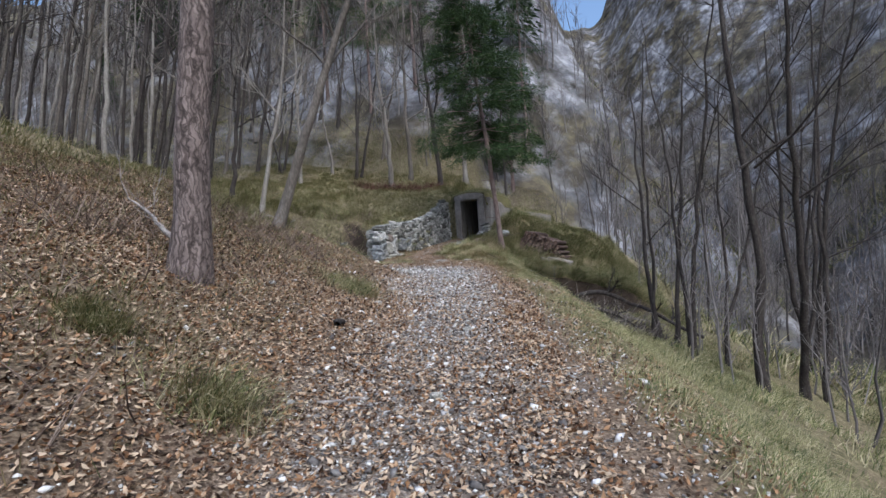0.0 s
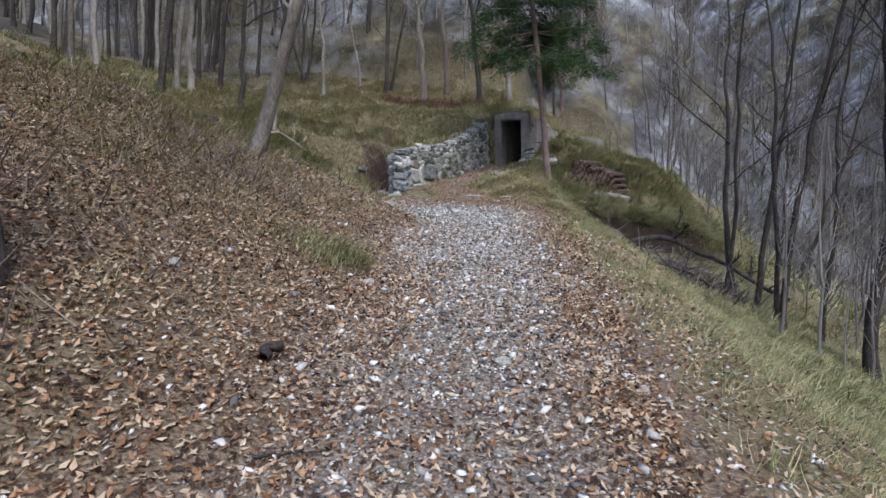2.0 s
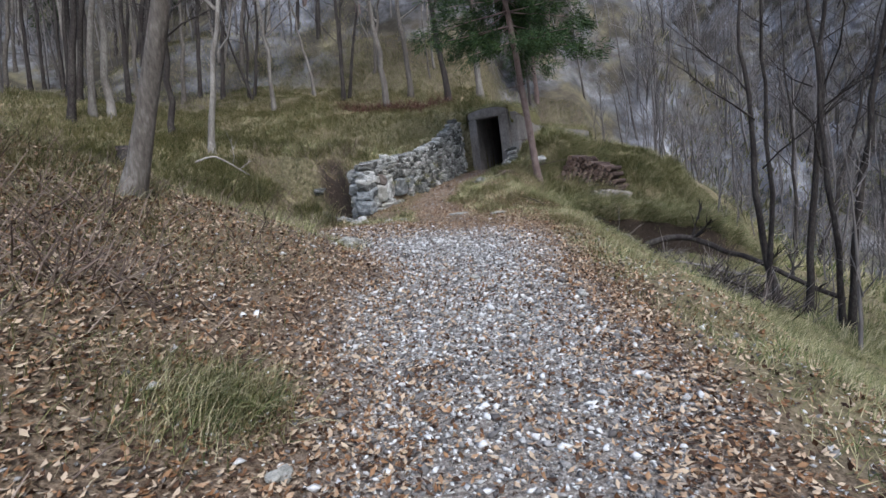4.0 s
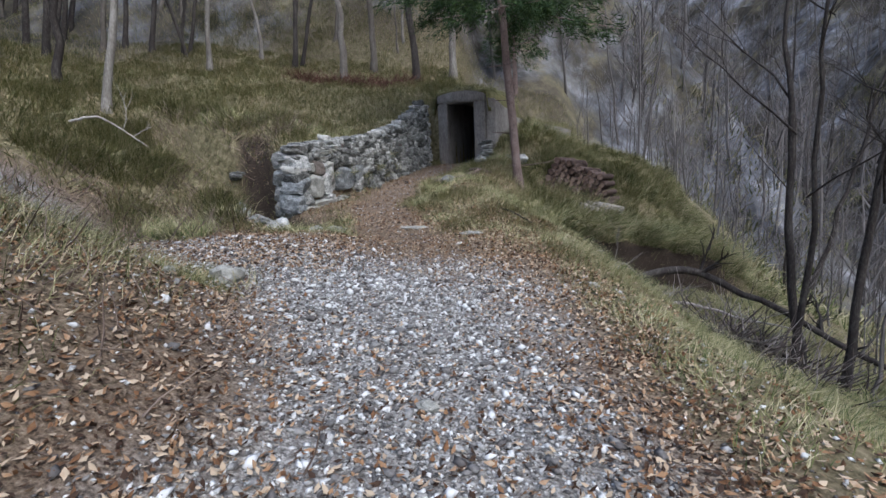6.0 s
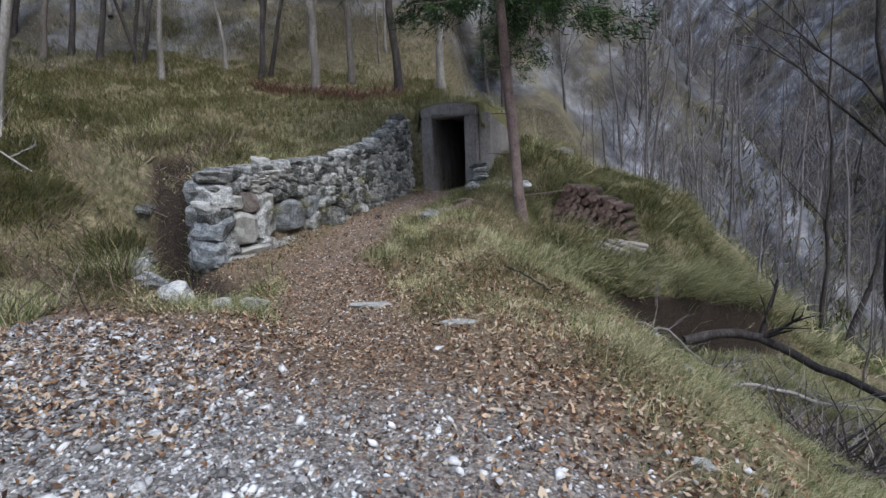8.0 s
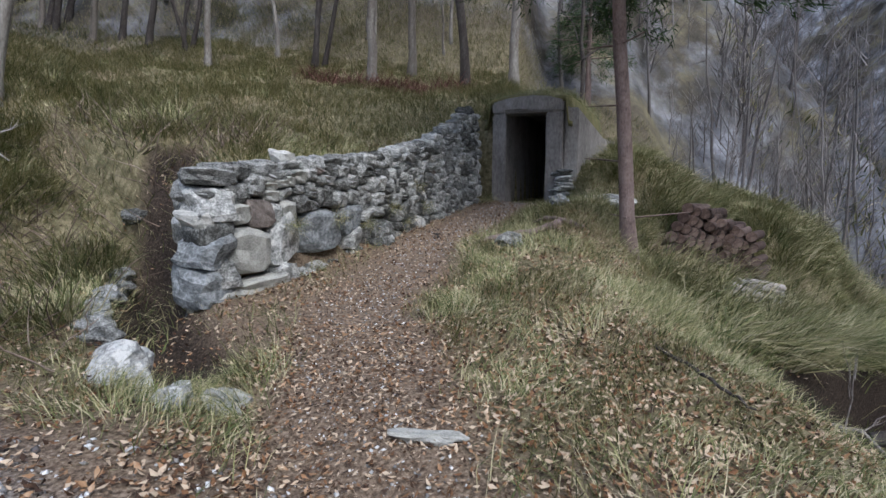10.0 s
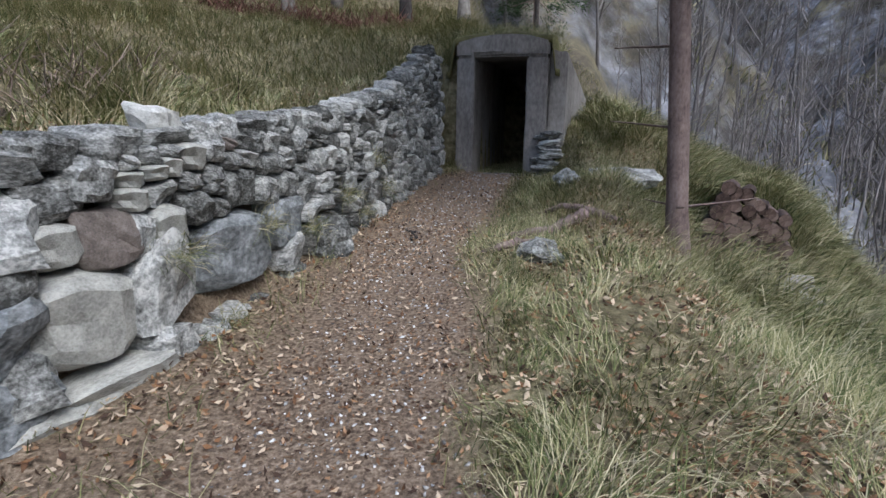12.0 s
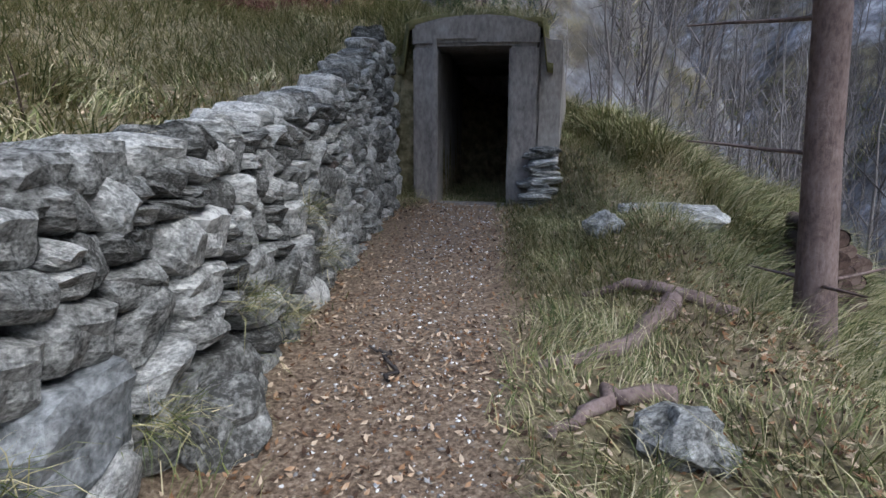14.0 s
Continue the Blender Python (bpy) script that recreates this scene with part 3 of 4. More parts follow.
def split(s0, s1, h0, h1, out):
    """Cuts a stretch of wall face into irregular blocks: large low down and at the free end, small near the bunker."""
    sm, hm = (s0 + s1) / 2, (h0 + h1) / 2
    want = 0.44 - 0.035 * sm - 0.25 * hm + rs.uniform(-0.10, 0.13)
    want = max(want, 0.12)
    w, h = s1 - s0, (h1 - h0) * 1.2
    if w <= want * 1.5 and h <= want:
        out.append((s0, s1, h0, h1))
    elif w / 1.15 > h:
        c = s0 + w * rs.uniform(0.36, 0.64)
        split(s0, c, h0, h1, out), split(c, s1, h0, h1, out)
    else:
        c = h0 + (h1 - h0) * rs.uniform(0.38, 0.62)
        split(s0, s1, h0, c, out), split(s0, s1, c, h1, out)


cells = []
s_at = 0.0
while s_at < WALL_LEN - 0.05:
    step = min(rs.uniform(0.8, 1.3), WALL_LEN - s_at)
    split(s_at, s_at + step, 0.0, 1.0, cells)
    s_at += step


def lay(mesh, s, h, w, hh, depth, out=0.0, turn=0.0):
    x, y, a = along_wall(s)
    zf, zt = wall_foot(y) - 0.12, float(wall_top(y)) + 0.02
    z = zf + (zt - zf) * h
    nxx, nyy = -math.sin(radians(a)), math.cos(radians(a))
    off = 0.10 * h + depth / 2 - 0.05 - out
    ob = part("stone", mesh, None, stone_wall)
    ob.matrix_basis = pose(x + nxx * off + 1.4, y + nyy * off - 20.5, z - 2.5, rs.uniform(-5, 5), rs.uniform(-7, 7), a + rs.uniform(-6, 6) + turn) @ Matrix.Diagonal((w, depth, hh, 1))
    return ob


# the blocks that stand out: mesh, metres along, share of the height, width, height, depth, how proud
FEATURES = (
    (SLAB[3], 0.04, 0.27, 0.42, 0.34, 0.5, 0.06), (SLAB[5], 0.06, 0.51, 0.38, 0.26, 0.45, 0.06), (PALE[0], 0.37, 0.47, 0.44, 0.40, 0.35, 0.07),
    (PALE[1], 0.04, 0.71, 0.32, 0.19, 0.4, 0.06), (PALE[0], 0.28, 0.73, 0.2, 0.18, 0.25, 0.06), (PALE[2], 0.52, 0.71, 0.30, 0.27, 0.3, 0.06),
    (PALE[0], 0.5, 0.20, 0.58, 0.17, 0.35, 0.08), (STONES[1], 0.1, 1.0, 0.4, 0.15, 0.36, 0.04), (PALE[1], 0.98, 1.08, 0.22, 0.15, 0.24, 0.03),
    (SLAB[1], 1.42, 0.47, 0.62, 0.44, 0.3, 0.03), (SLAB[3], 2.0, 0.5, 0.42, 0.34, 0.3, 0.05), (STONES[5], 0.78, 0.5, 0.42, 0.42, 0.32, 0.05),
    (STONES[2], 0.3, 0.88, 0.3, 0.18, 0.3, 0.04), (STONES[6], 2.75, 0.25, 0.5, 0.36, 0.32, 0.06))


def taken(s, h):
    return any(abs(s - f[1]) < f[3] * 0.5 and abs(h - f[2]) * 1.3 < f[4] * 0.5 for f in FEATURES)


for s0, s1, h0, h1 in cells:
    sm, hm = (s0 + s1) / 2, (h0 + h1) / 2
    if taken(sm, hm):
        continue
    y = along_wall(sm)[1]
    tall = float(wall_top(y)) + 0.14 - wall_foot(y)
    w, hh = (s1 - s0) * 1.0, (h1 - h0) * tall * 1.02
    depth = rs.uniform(0.26, 0.4) if sm > 0.4 else 0.5
    me = STONES[rs.randrange(10)]
    r = rs.random()
    if sm < 1.2 and r < 0.22:
        me = PALE[0]
    elif r < 0.015:
        me = PALE[2]
    lay(me, sm, hm, w, hh, depth, rs.uniform(0, 0.05))
# loose cap stones along the top, one of them white
s_at = 0.15
while s_at < WALL_LEN - 0.2:
    w = rs.uniform(0.16, 0.36)
    lay(STONES[rs.randrange(10)], s_at + w / 2, 1.02, w, rs.uniform(0.10, 0.19), 0.3, 0.0, rs.uniform(-15, 15))
    s_at += w * 0.98
for mesh, *where in FEATURES:
    lay(mesh, where[0] + 0.07, *where[1:5], where[5] - 0.03)
# the free end, turned back into the slope
for row in range(4):
    for col in range(2):
        ob = part("stone", STONES[rs.randrange(10)], None, stone_wall)
        ob.matrix_basis = pose(-1.88 - 0.28 * col + 1.4, 19.72 + 0.26 * col - 20.5, 2.42 + 0.29 * row - 2.5 + 0.05 * col, rs.uniform(-6, 6), rs.uniform(-6, 6), 135 + rs.uniform(-10, 10)) @ Matrix.Diagonal((0.42, 0.36, 0.31, 1))

# flat slabs stacked beside the doorway
slab_stack = thing("slab_stack", 1.50, 25.72, 3.15, "stack of thin grey stone slabs beside the bunker doorway", "stone stack", rz=-16)
for i in range(11):
    ob = part("slab", STONES[i % 10], None, slab_stack)
    ob.matrix_basis = pose(0.0 + rs.uniform(-0.06, 0.10), rs.uniform(-0.05, 0.05), 0.03 + 0.062 * i, rs.uniform(-5, 5), rs.uniform(-9, 4), rs.uniform(-25, 25)) @ Matrix.Diagonal((0.40 - 0.012 * i, 0.34, 0.075, 1))

# ---- rocks ----
BOULDERS = [boulder_mesh("rock", k) for k in range(5)]
for me in BOULDERS:
    me.materials.append(M_stone)
BOULDERS_PALE = [me.copy() for me in BOULDERS]
for me in BOULDERS_PALE:
    me.materials[0] = M_pale_stone


def rock(x, y, w, d, h, rz, k, label, pale=False, sink=0.3):
    ob = part("rock", (BOULDERS_PALE if pale else BOULDERS)[k], None)
    ob.matrix_basis = pose(x, y, ground_at(x, y) + h * (0.5 - sink), 0, 0, rz) @ Matrix.Diagonal((w, d, h, 1))
    tagged(ob, label, "rock", "loose rocks")


rock(0.66, 21.6, 0.34, 0.3, 0.24, 20, 0, "grey lichened rock set in the grassy mound")
rock(2.15, 24.15, 0.75, 0.3, 0.26, -35, 1, "grey outcrop rock in the grassy bank")
rock(1.35, 23.75, 0.26, 0.24, 0.22, 0, 2, "rounded brown rock on the bank beside the footpath")
rock(-0.95, 21.95, 0.34, 0.3, 0.36, 10, 3, "grey rock at the foot of the dry-stone wall")
rock(-1.0, 15.05, 0.28, 0.22, 0.2, 30, 4, "pale rounded stone on the grassy verge", True)
rock(-0.8, 18.05, 0.3, 0.18, 0.12, -30, 0, "white flat stone beside the footpath", True)
rock(0.35, 17.75, 0.32, 0.1, 0.06, 0, 1, "flat pale stone in the track edge", True)
rock(1.12, 17.2, 0.26, 0.1, 0.06, 0, 2, "flat pale stone in the track edge", True)
rock(-1.8, 18.5, 0.6, 0.42, 0.36, 130, 2, "large pale mossy boulder at the ditch end", False, 0.4)
for i, (x, y) in enumerate(((-3.25, 20.4), (-3.05, 20.1), (-2.9, 19.75), (-2.7, 19.4), (-2.5, 19.15), (-2.2, 18.85), (-1.95, 18.65), (-1.65, 18.4), (-1.35, 18.2), (-1.1, 18.05), (-2.35, 18.95), (-3.4, 20.8))):
    rock(x, y, 0.34, 0.22, 0.18, 135 + 12 * (i % 3), i % 5, "grey stone lining the drainage ditch", False, 0.42)
for i, (x, y) in enumerate(((1.6, 8.3), (0.3, 9.6), (1.9, 12.4), (2.3, 15.8), (2.9, 18.2), (3.0, 17.7), (-0.6, 8.2), (0.9, 13.1), (-1.2, 14.5), (1.5, 6.0))):
    rock(x, y, 0.11, 0.09, 0.07, 50 * i, i % 5, "small pale limestone lying on the track", True)

# ---- trees ----
def bent(rng, base, top, n, wobble):
    """A wobbly line from base to top."""
    t = np.linspace(0, 1, n)[:, None]
    p = np.asarray(base) * (1 - t) + np.asarray(top) * t
    w = np.cumsum(rng.normal(0, wobble, (n, 3)), 0)
    w -= t * w[-1]
    w[:, 2] *= 0.2
    return p + w


def grow(rng, tubes, start, way, length, radius, depth, sides):
    n = 5 if depth > 0 else 4
    way = way / np.linalg.norm(way)
    end = start + way * length + np.array([0, 0, 0.18 * length])
    pts = bent(rng, start, end, n, 0.045 * length)
    tubes.add(pts, np.linspace(radius, radius * 0.3, n), sides)
    if depth > 0:
        for _ in range(rng.integers(3, 6)):
            i = rng.uniform(0.25, 0.95)
            at_p = pts[min(n - 1, int(i * (n - 1) + 0.5))]
            side = rng.normal(0, 1, 3) * np.array([1, 1, 0.5])
            grow(rng, tubes, at_p, way + 0.75 * side / np.linalg.norm(side) + np.array([0, 0, 0.25]), length * rng.uniform(0.35, 0.6), radius * 0.5, depth - 1, 3)


def bare_tree(x, y, height, radius, lean=(0, 0), seed=0, bark=None, label="", first=0.45, branches=9, stems=1, rough=0.05, depth=2, name="bare_tree", wobble=0.012):
    """A leafless deciduous tree: stem and a crown of branches with twigs."""
    rng = np.random.default_rng(seed + 100)
    tree = thing(name, x, y, ground_at(x, y) - 0.08, label, "tree", "bare trees")
    for st in range(stems):
        spread = rng.normal(0, 0.10 * height, 2) if stems > 1 else np.zeros(2)
        foot = np.array([*(rng.normal(0, 0.14, 2) if stems > 1 else (0, 0)), -0.15])
        top = np.array([lean[0] * height + spread[0], lean[1] * height + spread[1], height * rng.uniform(0.85, 1.0)])
        n = 18
        pts = bent(rng, foot, top, n, wobble * height * 0.25)
        t = np.linspace(0, 1, n)
        rad = radius * (1 - 0.82 * t) * (1 + 0.5 * np.exp(-t * height / 0.35))
        if st:
            rad = rad * rng.uniform(0.55, 0.95)
        part("trunk", Tubes().add(pts, rad, 10, rough, rng).mesh("trunk"), bark, tree)
        crown = Tubes()
        for _ in range(branches):
            i = rng.uniform(first, 0.97)
            p = pts[int(i * (n - 1))]
            a = rng.uniform(0, 2 * np.pi)
            way = np.array([math.cos(a), math.sin(a), rng.uniform(0.25, 1.1)])
            grow(rng, crown, p, way, height * (1.05 - i) * rng.uniform(0.28, 0.5), max(0.008, rad[int(i * (n - 1))] * 0.45), depth, 4)
        tagged(part("branchwork", crown.mesh("branchwork"), bark, tree), kind="stuff")
    return tree


def needle_clumps(rng, centres, ways, per, length, width):
    """Many thin needle sprays round the given twigs."""
    n = len(centres) * per
    c = np.repeat(centres, per, 0) + rng.normal(0, 0.09, (n, 3))
    w = np.repeat(ways, per, 0) + rng.normal(0, 0.7, (n, 3))
    w /= np.linalg.norm(w, axis=1)[:, None]
    s = np.cross(w, rng.normal(0, 1, (n, 3)))
    s /= np.linalg.norm(s, axis=1)[:, None] + 1e-9
    ln, wd = length * rng.uniform(0.6, 1.3, (n, 1)), width * rng.uniform(0.7, 1.3, (n, 1))
    v = np.stack([c - s * wd, c + s * wd, c + w * ln + s * wd * 0.3], 1).reshape(-1, 3)
    return v, np.arange(n * 3).reshape(-1, 3)


def conifer(x, y, height, radius, reach, first, seed, bark, label, lean=(0, 0), whorls=26, name="spruce_tree", per=16, droop=-0.25, stubs=10):
    rng = np.random.default_rng(seed)
    tree = thing(name, x, y, ground_at(x, y) - 0.08, label, "tree")
    n = 22
    pts = bent(rng, (0, 0, -0.2), (lean[0] * height, lean[1] * height, height), n, 0.015)
    t = np.linspace(0, 1, n)
    rad = radius * (1 - 0.9 * t) * (1 + 0.4 * np.exp(-t * height / 0.25))
    part("trunk", Tubes().add(pts, rad, 16, 0.05, rng).mesh("trunk"), bark, tree)
    limbs, cc, ww = Tubes(), [], []
    for k in range(whorls):
        h = first + (0.985 - first) * (k / (whorls - 1)) ** 0.95
        f = h * (n - 1)
        p = pts[int(f)] + (pts[min(n - 1, int(f) + 1)] - pts[int(f)]) * (f - int(f))
        for _ in range(rng.integers(4, 7)):
            a = rng.uniform(0, 2 * np.pi)
            ln = reach * (1 - (h - first) / (1 - first)) ** 0.7 * rng.uniform(0.55, 1.1) + 0.25
            end = p + np.array([math.cos(a) * ln, math.sin(a) * ln, droop * ln + rng.uniform(-0.1, 0.3)])
            line = bent(rng, p, end, 6, 0.03)
            limbs.add(line, np.linspace(0.02, 0.006, 6), 4)
            m = int(ln * 9) + 2
            for q in rng.uniform(0.25, 1.0, m):
                at_q = p + (end - p) * q
                sd = np.array([-math.sin(a), math.cos(a), 0]) * rng.normal(0, 0.28) * (0.4 + q) + np.array([0, 0, rng.normal(-0.08, 0.08)])
                cc.append(at_q + sd)
                ww.append(np.array([math.cos(a), math.sin(a), -0.35]) + sd)
    for _ in range(stubs):
        h = rng.uniform(0.05, first)
        p = pts[int(h * (n - 1))]
        a = rng.uniform(0, 2 * np.pi)
        limbs.add(bent(rng, p, p + np.array([math.cos(a), math.sin(a), 0.1]) * rng.uniform(0.15, 0.9), 4, 0.02), np.linspace(0.014, 0.005, 4), 4)
    tagged(part("branchwork", limbs.mesh("branchwork"), bark, tree), kind="stuff")
    v, f = needle_clumps(rng, np.array(cc), np.array(ww), per, 0.17, 0.011)
    part("crown", mesh_from("crown", v, f), M_needle, tree, "dark green needle foliage")
    return tree


big_pine = conifer(-0.87, 7.0, 17, 0.17, 2.6, 0.5, 5, M_bark_pine, "tall pine with thick fissured reddish-grey bark on the bank", lean=(0.075, 0.0), whorls=16, name="pine_tree", per=8, droop=0.15, stubs=3)
conifer(2.16, 22.62, 15, 0.1, 2.3, 0.27, 6, M_bark_spruce, "spruce with slim brown trunk and dark green crown on the mound", lean=(-0.08, 0.0), whorls=34, per=34)
DARK, GREY = "slender leafless dark-barked tree on the ravine slope", "leafless grey-barked tree on the terrace slope"
for i, (x, y, h, r, lx, ly, st) in enumerate((
        (8.6, 16.9, 15, 0.135, -0.03, 0, 1), (10.6, 19.0, 16, 0.12, -0.02, 0.0, 2), (11.8, 20.2, 15, 0.1, 0.03, 0, 1), (7.3, 18.3, 11, 0.075, -0.03, 0, 2),
        (8.2, 18.3, 9, 0.06, 0.05, 0, 1), (6.6, 20.2, 10, 0.085, 0.04, 0, 2), (7.2, 19.6, 10, 0.08, 0.10, 0, 1), (13.5, 24.0, 15, 0.12, 0.02, 0, 2),
        (12.4, 30, 12, 0.09, 0.0, 0, 2), (17, 31, 14, 0.12, 0.02, 0, 2))):
    bare_tree(x, y, h, r, (lx, ly), i, M_bark_dark, DARK, first=0.38, branches=5, stems=st, depth=2, wobble=0.016)
bare_tree(-2.4, 12.5, 9.0, 0.11, (0.34, 0.05), 30, M_bark_grey, "pale grey leaning leafless tree on the bank", first=0.4, branches=9, stems=1, wobble=0.01)
for i, (x, y, h, r, lx, ly, st) in enumerate((
        (-8.8, 23.4, 12, 0.10, 0.12, 0, 1), (-7.2, 22.9, 11, 0.10, 0.14, 0, 1), (-10.8, 23.6, 13, 0.12, 0.10, 0, 1), (-10.4, 32.8, 10, 0.08, 0.05, 0, 4),
        (-8.6, 31.0, 12, 0.10, 0.02, 0, 1), (-7.5, 33.6, 9, 0.08, -0.12, 0, 1), (-5.7, 32.6, 11, 0.10, 0.02, 0, 3), (-3.4, 30.9, 12, 0.14, -0.04, 0, 1),
        (-2.7, 32.6, 12, 0.13, 0.02, 0, 1), (-0.75, 30.8, 12, 0.14, -0.06, 0, 1), (0.5, 31.2, 12, 0.14, 0.03, 0, 1), (-13.7, 36.8, 12, 0.1, 0.02, 0, 2),
        (-18.5, 37, 14, 0.12, 0.04, 0, 1), (-1.9, 34.5, 10, 0.07, 0.02, 0, 2), (-4.6, 35.0, 11, 0.08, 0.03, 0, 2), (2.6, 33.5, 11, 0.08, 0.02, 0, 1))):
    bare_tree(x, y, h, r, (lx, ly), 50 + i, M_bark_grey if i % 3 else M_bark_dark, GREY, first=0.3, branches=9, stems=st, depth=2, wobble=0.02)
for i, (x, y, h, r) in enumerate(((-6, 38.5, 13, 1.9), (-3.0, 39.5, 15, 2.0), (0.5, 38, 9, 1.6), (4.5, 40, 12, 2.0), (-9.5, 40, 14, 2.0), (3.2, 36.5, 6, 1.4))):
    conifer(x, y, h, 0.13, r, 0.35, 70 + i, M_bark_spruce, "dark green conifer before the cliff", whorls=14, name="conifer_tree", per=14, stubs=2)

# the dense wood on the left slope: a few shapes, copied
protos = [bare_tree(-14 - 2 * k, 27 + 2 * k, 14, 0.11, (0.06, 0.02), 200 + k, M_bark_grey if k % 2 else M_bark_dark, "tall thin leafless tree in the hillside wood", first=0.4, branches=7, depth=1) for k in range(5)]
rw = random.Random(4)
made = 0
while made < 250:
    x, y = rw.uniform(-48, -7.5), rw.uniform(8, 58)
    if x > -11 and 18 < y < 36 or x > -9.5 + 0 * y and y < 18:
        continue
    copy_thing(protos[made % 5], pose(x, y, ground_at(x, y) - 0.15, rw.uniform(-3, 3), rw.uniform(1, 9), rw.uniform(-25, 25)))
    made += 1


# ---- far woods on the cliffs and over the ravine ----
def far_wood(name, spots, seed, label):
    rng = np.random.default_rng(seed)
    kinds = []
    for k in range(5):
        t = Tubes()
        t.add(bent(rng, (0, 0, -0.5), (rng.normal(0, 0.4), rng.normal(0, 0.4), 8), 6, 0.12), np.linspace(0.10, 0.02, 6), 3)
        for _ in range(15):
            h = rng.uniform(1.8, 7.4)
            a = rng.uniform(0, 6.28)
            ln = (8.6 - h) * rng.uniform(0.22, 0.5)
            b = np.array([0, 0, h])
            e = b + np.array([math.cos(a) * ln * 0.7, math.sin(a) * ln * 0.7, ln])
            t.add(bent(rng, b, e, 3, 0.06), [0.035, 0.02, 0.008], 3)
            for _ in range(2):
                c = b + (e - b) * rng.uniform(0.3, 1)
                t.add([c, c + rng.normal(0, 0.45, 3) + (0, 0, 0.5)], [0.016, 0.006], 3)
        kinds.append((np.concatenate(t.v), np.concatenate(t.f)))
    vs, fs, at_n = [], [], 0
    for i, (x, y, z, s) in enumerate(spots):
        v, f = kinds[i % 5]
        a = rng.uniform(0, 6.28)
        c, q = math.cos(a), math.sin(a)
        vs.append(np.stack([(v[:, 0] * c - v[:, 1] * q) * s + x, (v[:, 0] * q + v[:, 1] * c) * s + y, v[:, 2] * s + z], -1))
        fs.append(f + at_n)
        at_n += len(v)
    tagged(part(name, mesh_from(name, np.concatenate(vs), np.concatenate(fs)), M_hazy_twig), label, "woods", kind="stuff")


def spots_in(rng, x0, x1, y0, y1, n, lo, hi, keep):
    x, y = rng.uniform(x0, x1, n * 4), rng.uniform(y0, y1, n * 4)
    ok = keep(x, y)
    x, y = x[ok][:n], y[ok][:n]
    return list(zip(x, y, terrain(x, y), rng.uniform(lo, hi, len(x))))


rf = np.random.default_rng(8)
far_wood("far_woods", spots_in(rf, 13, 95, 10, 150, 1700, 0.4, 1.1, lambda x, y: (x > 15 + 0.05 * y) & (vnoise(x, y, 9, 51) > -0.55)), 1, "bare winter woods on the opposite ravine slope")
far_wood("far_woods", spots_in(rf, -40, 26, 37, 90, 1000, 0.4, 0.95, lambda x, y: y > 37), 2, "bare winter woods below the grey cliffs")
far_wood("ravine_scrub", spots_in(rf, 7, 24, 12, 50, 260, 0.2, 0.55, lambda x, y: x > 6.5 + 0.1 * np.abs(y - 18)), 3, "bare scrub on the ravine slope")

def far_conifers(spots, seed):
    rng = np.random.default_rng(seed)
    vs, n = [], 0
    for x, y, z, sc in spots:
        h = 9 * sc
        k = 900
        t = rng.random(k) ** 0.8
        a = rng.uniform(0, 6.28, k)
        r = (1 - t) * 2.0 * sc * rng.uniform(0.4, 1.0, k) + 0.1
        c = np.stack([x + r * np.cos(a), y + r * np.sin(a), z + h * (0.15 + 0.85 * t)], -1)
        w = np.stack([np.cos(a), np.sin(a), np.full(k, -0.5)], -1) * 0.45 * sc
        sd = np.stack([-np.sin(a), np.cos(a), rng.normal(0, 0.5, k)], -1) * 0.09 * sc
        vs.append(np.stack([c - sd, c + sd, c + w], 1).reshape(-1, 3))
    v = np.concatenate(vs)
    tagged(part("far_conifers", mesh_from("far_conifers", v, np.arange(len(v)).reshape(-1, 3)), M_needle), "dark conifers scattered on the far slopes", "woods", kind="stuff")


far_conifers(spots_in(rf, -40, 8, 44, 75, 60, 0.6, 1.2, lambda x, y: y > 40), 9)

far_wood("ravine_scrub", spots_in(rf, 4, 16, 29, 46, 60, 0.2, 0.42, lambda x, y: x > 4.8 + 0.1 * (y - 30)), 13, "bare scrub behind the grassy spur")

# ---- wood pile ----
def log_thing(m, length, r, seed, label, grey=False):
    rng = np.random.default_rng(seed)
    ob = thing("log", 0, 0, 0, label, "log", "stacked logs")
    ob.matrix_basis = m
    n, sides = 5, 10
    pts = bent(rng, (0, 0, 0), (0, length, 0), n, 0.008)
    part("bark", Tubes().add(pts, np.full(n, r), sides, 0.07, rng).mesh("bark"), M_grey_wood if grey else M_log_side, ob)
    for yy, k in ((0.0, 0), (length, 1)):
        bm = bmesh.new()
        bmesh.ops.create_cone(bm, cap_ends=True, segments=sides, radius1=r * 0.98, radius2=r * 0.98, depth=0.012)
        me = bm_mesh("cut_end", bm)
        e = part("cut_end", me, M_grey_wood if grey else M_log_end, ob)
        e.matrix_basis = pose(0, yy + (0.003 if k else -0.003), 0, 90, 0, 0)
    return ob


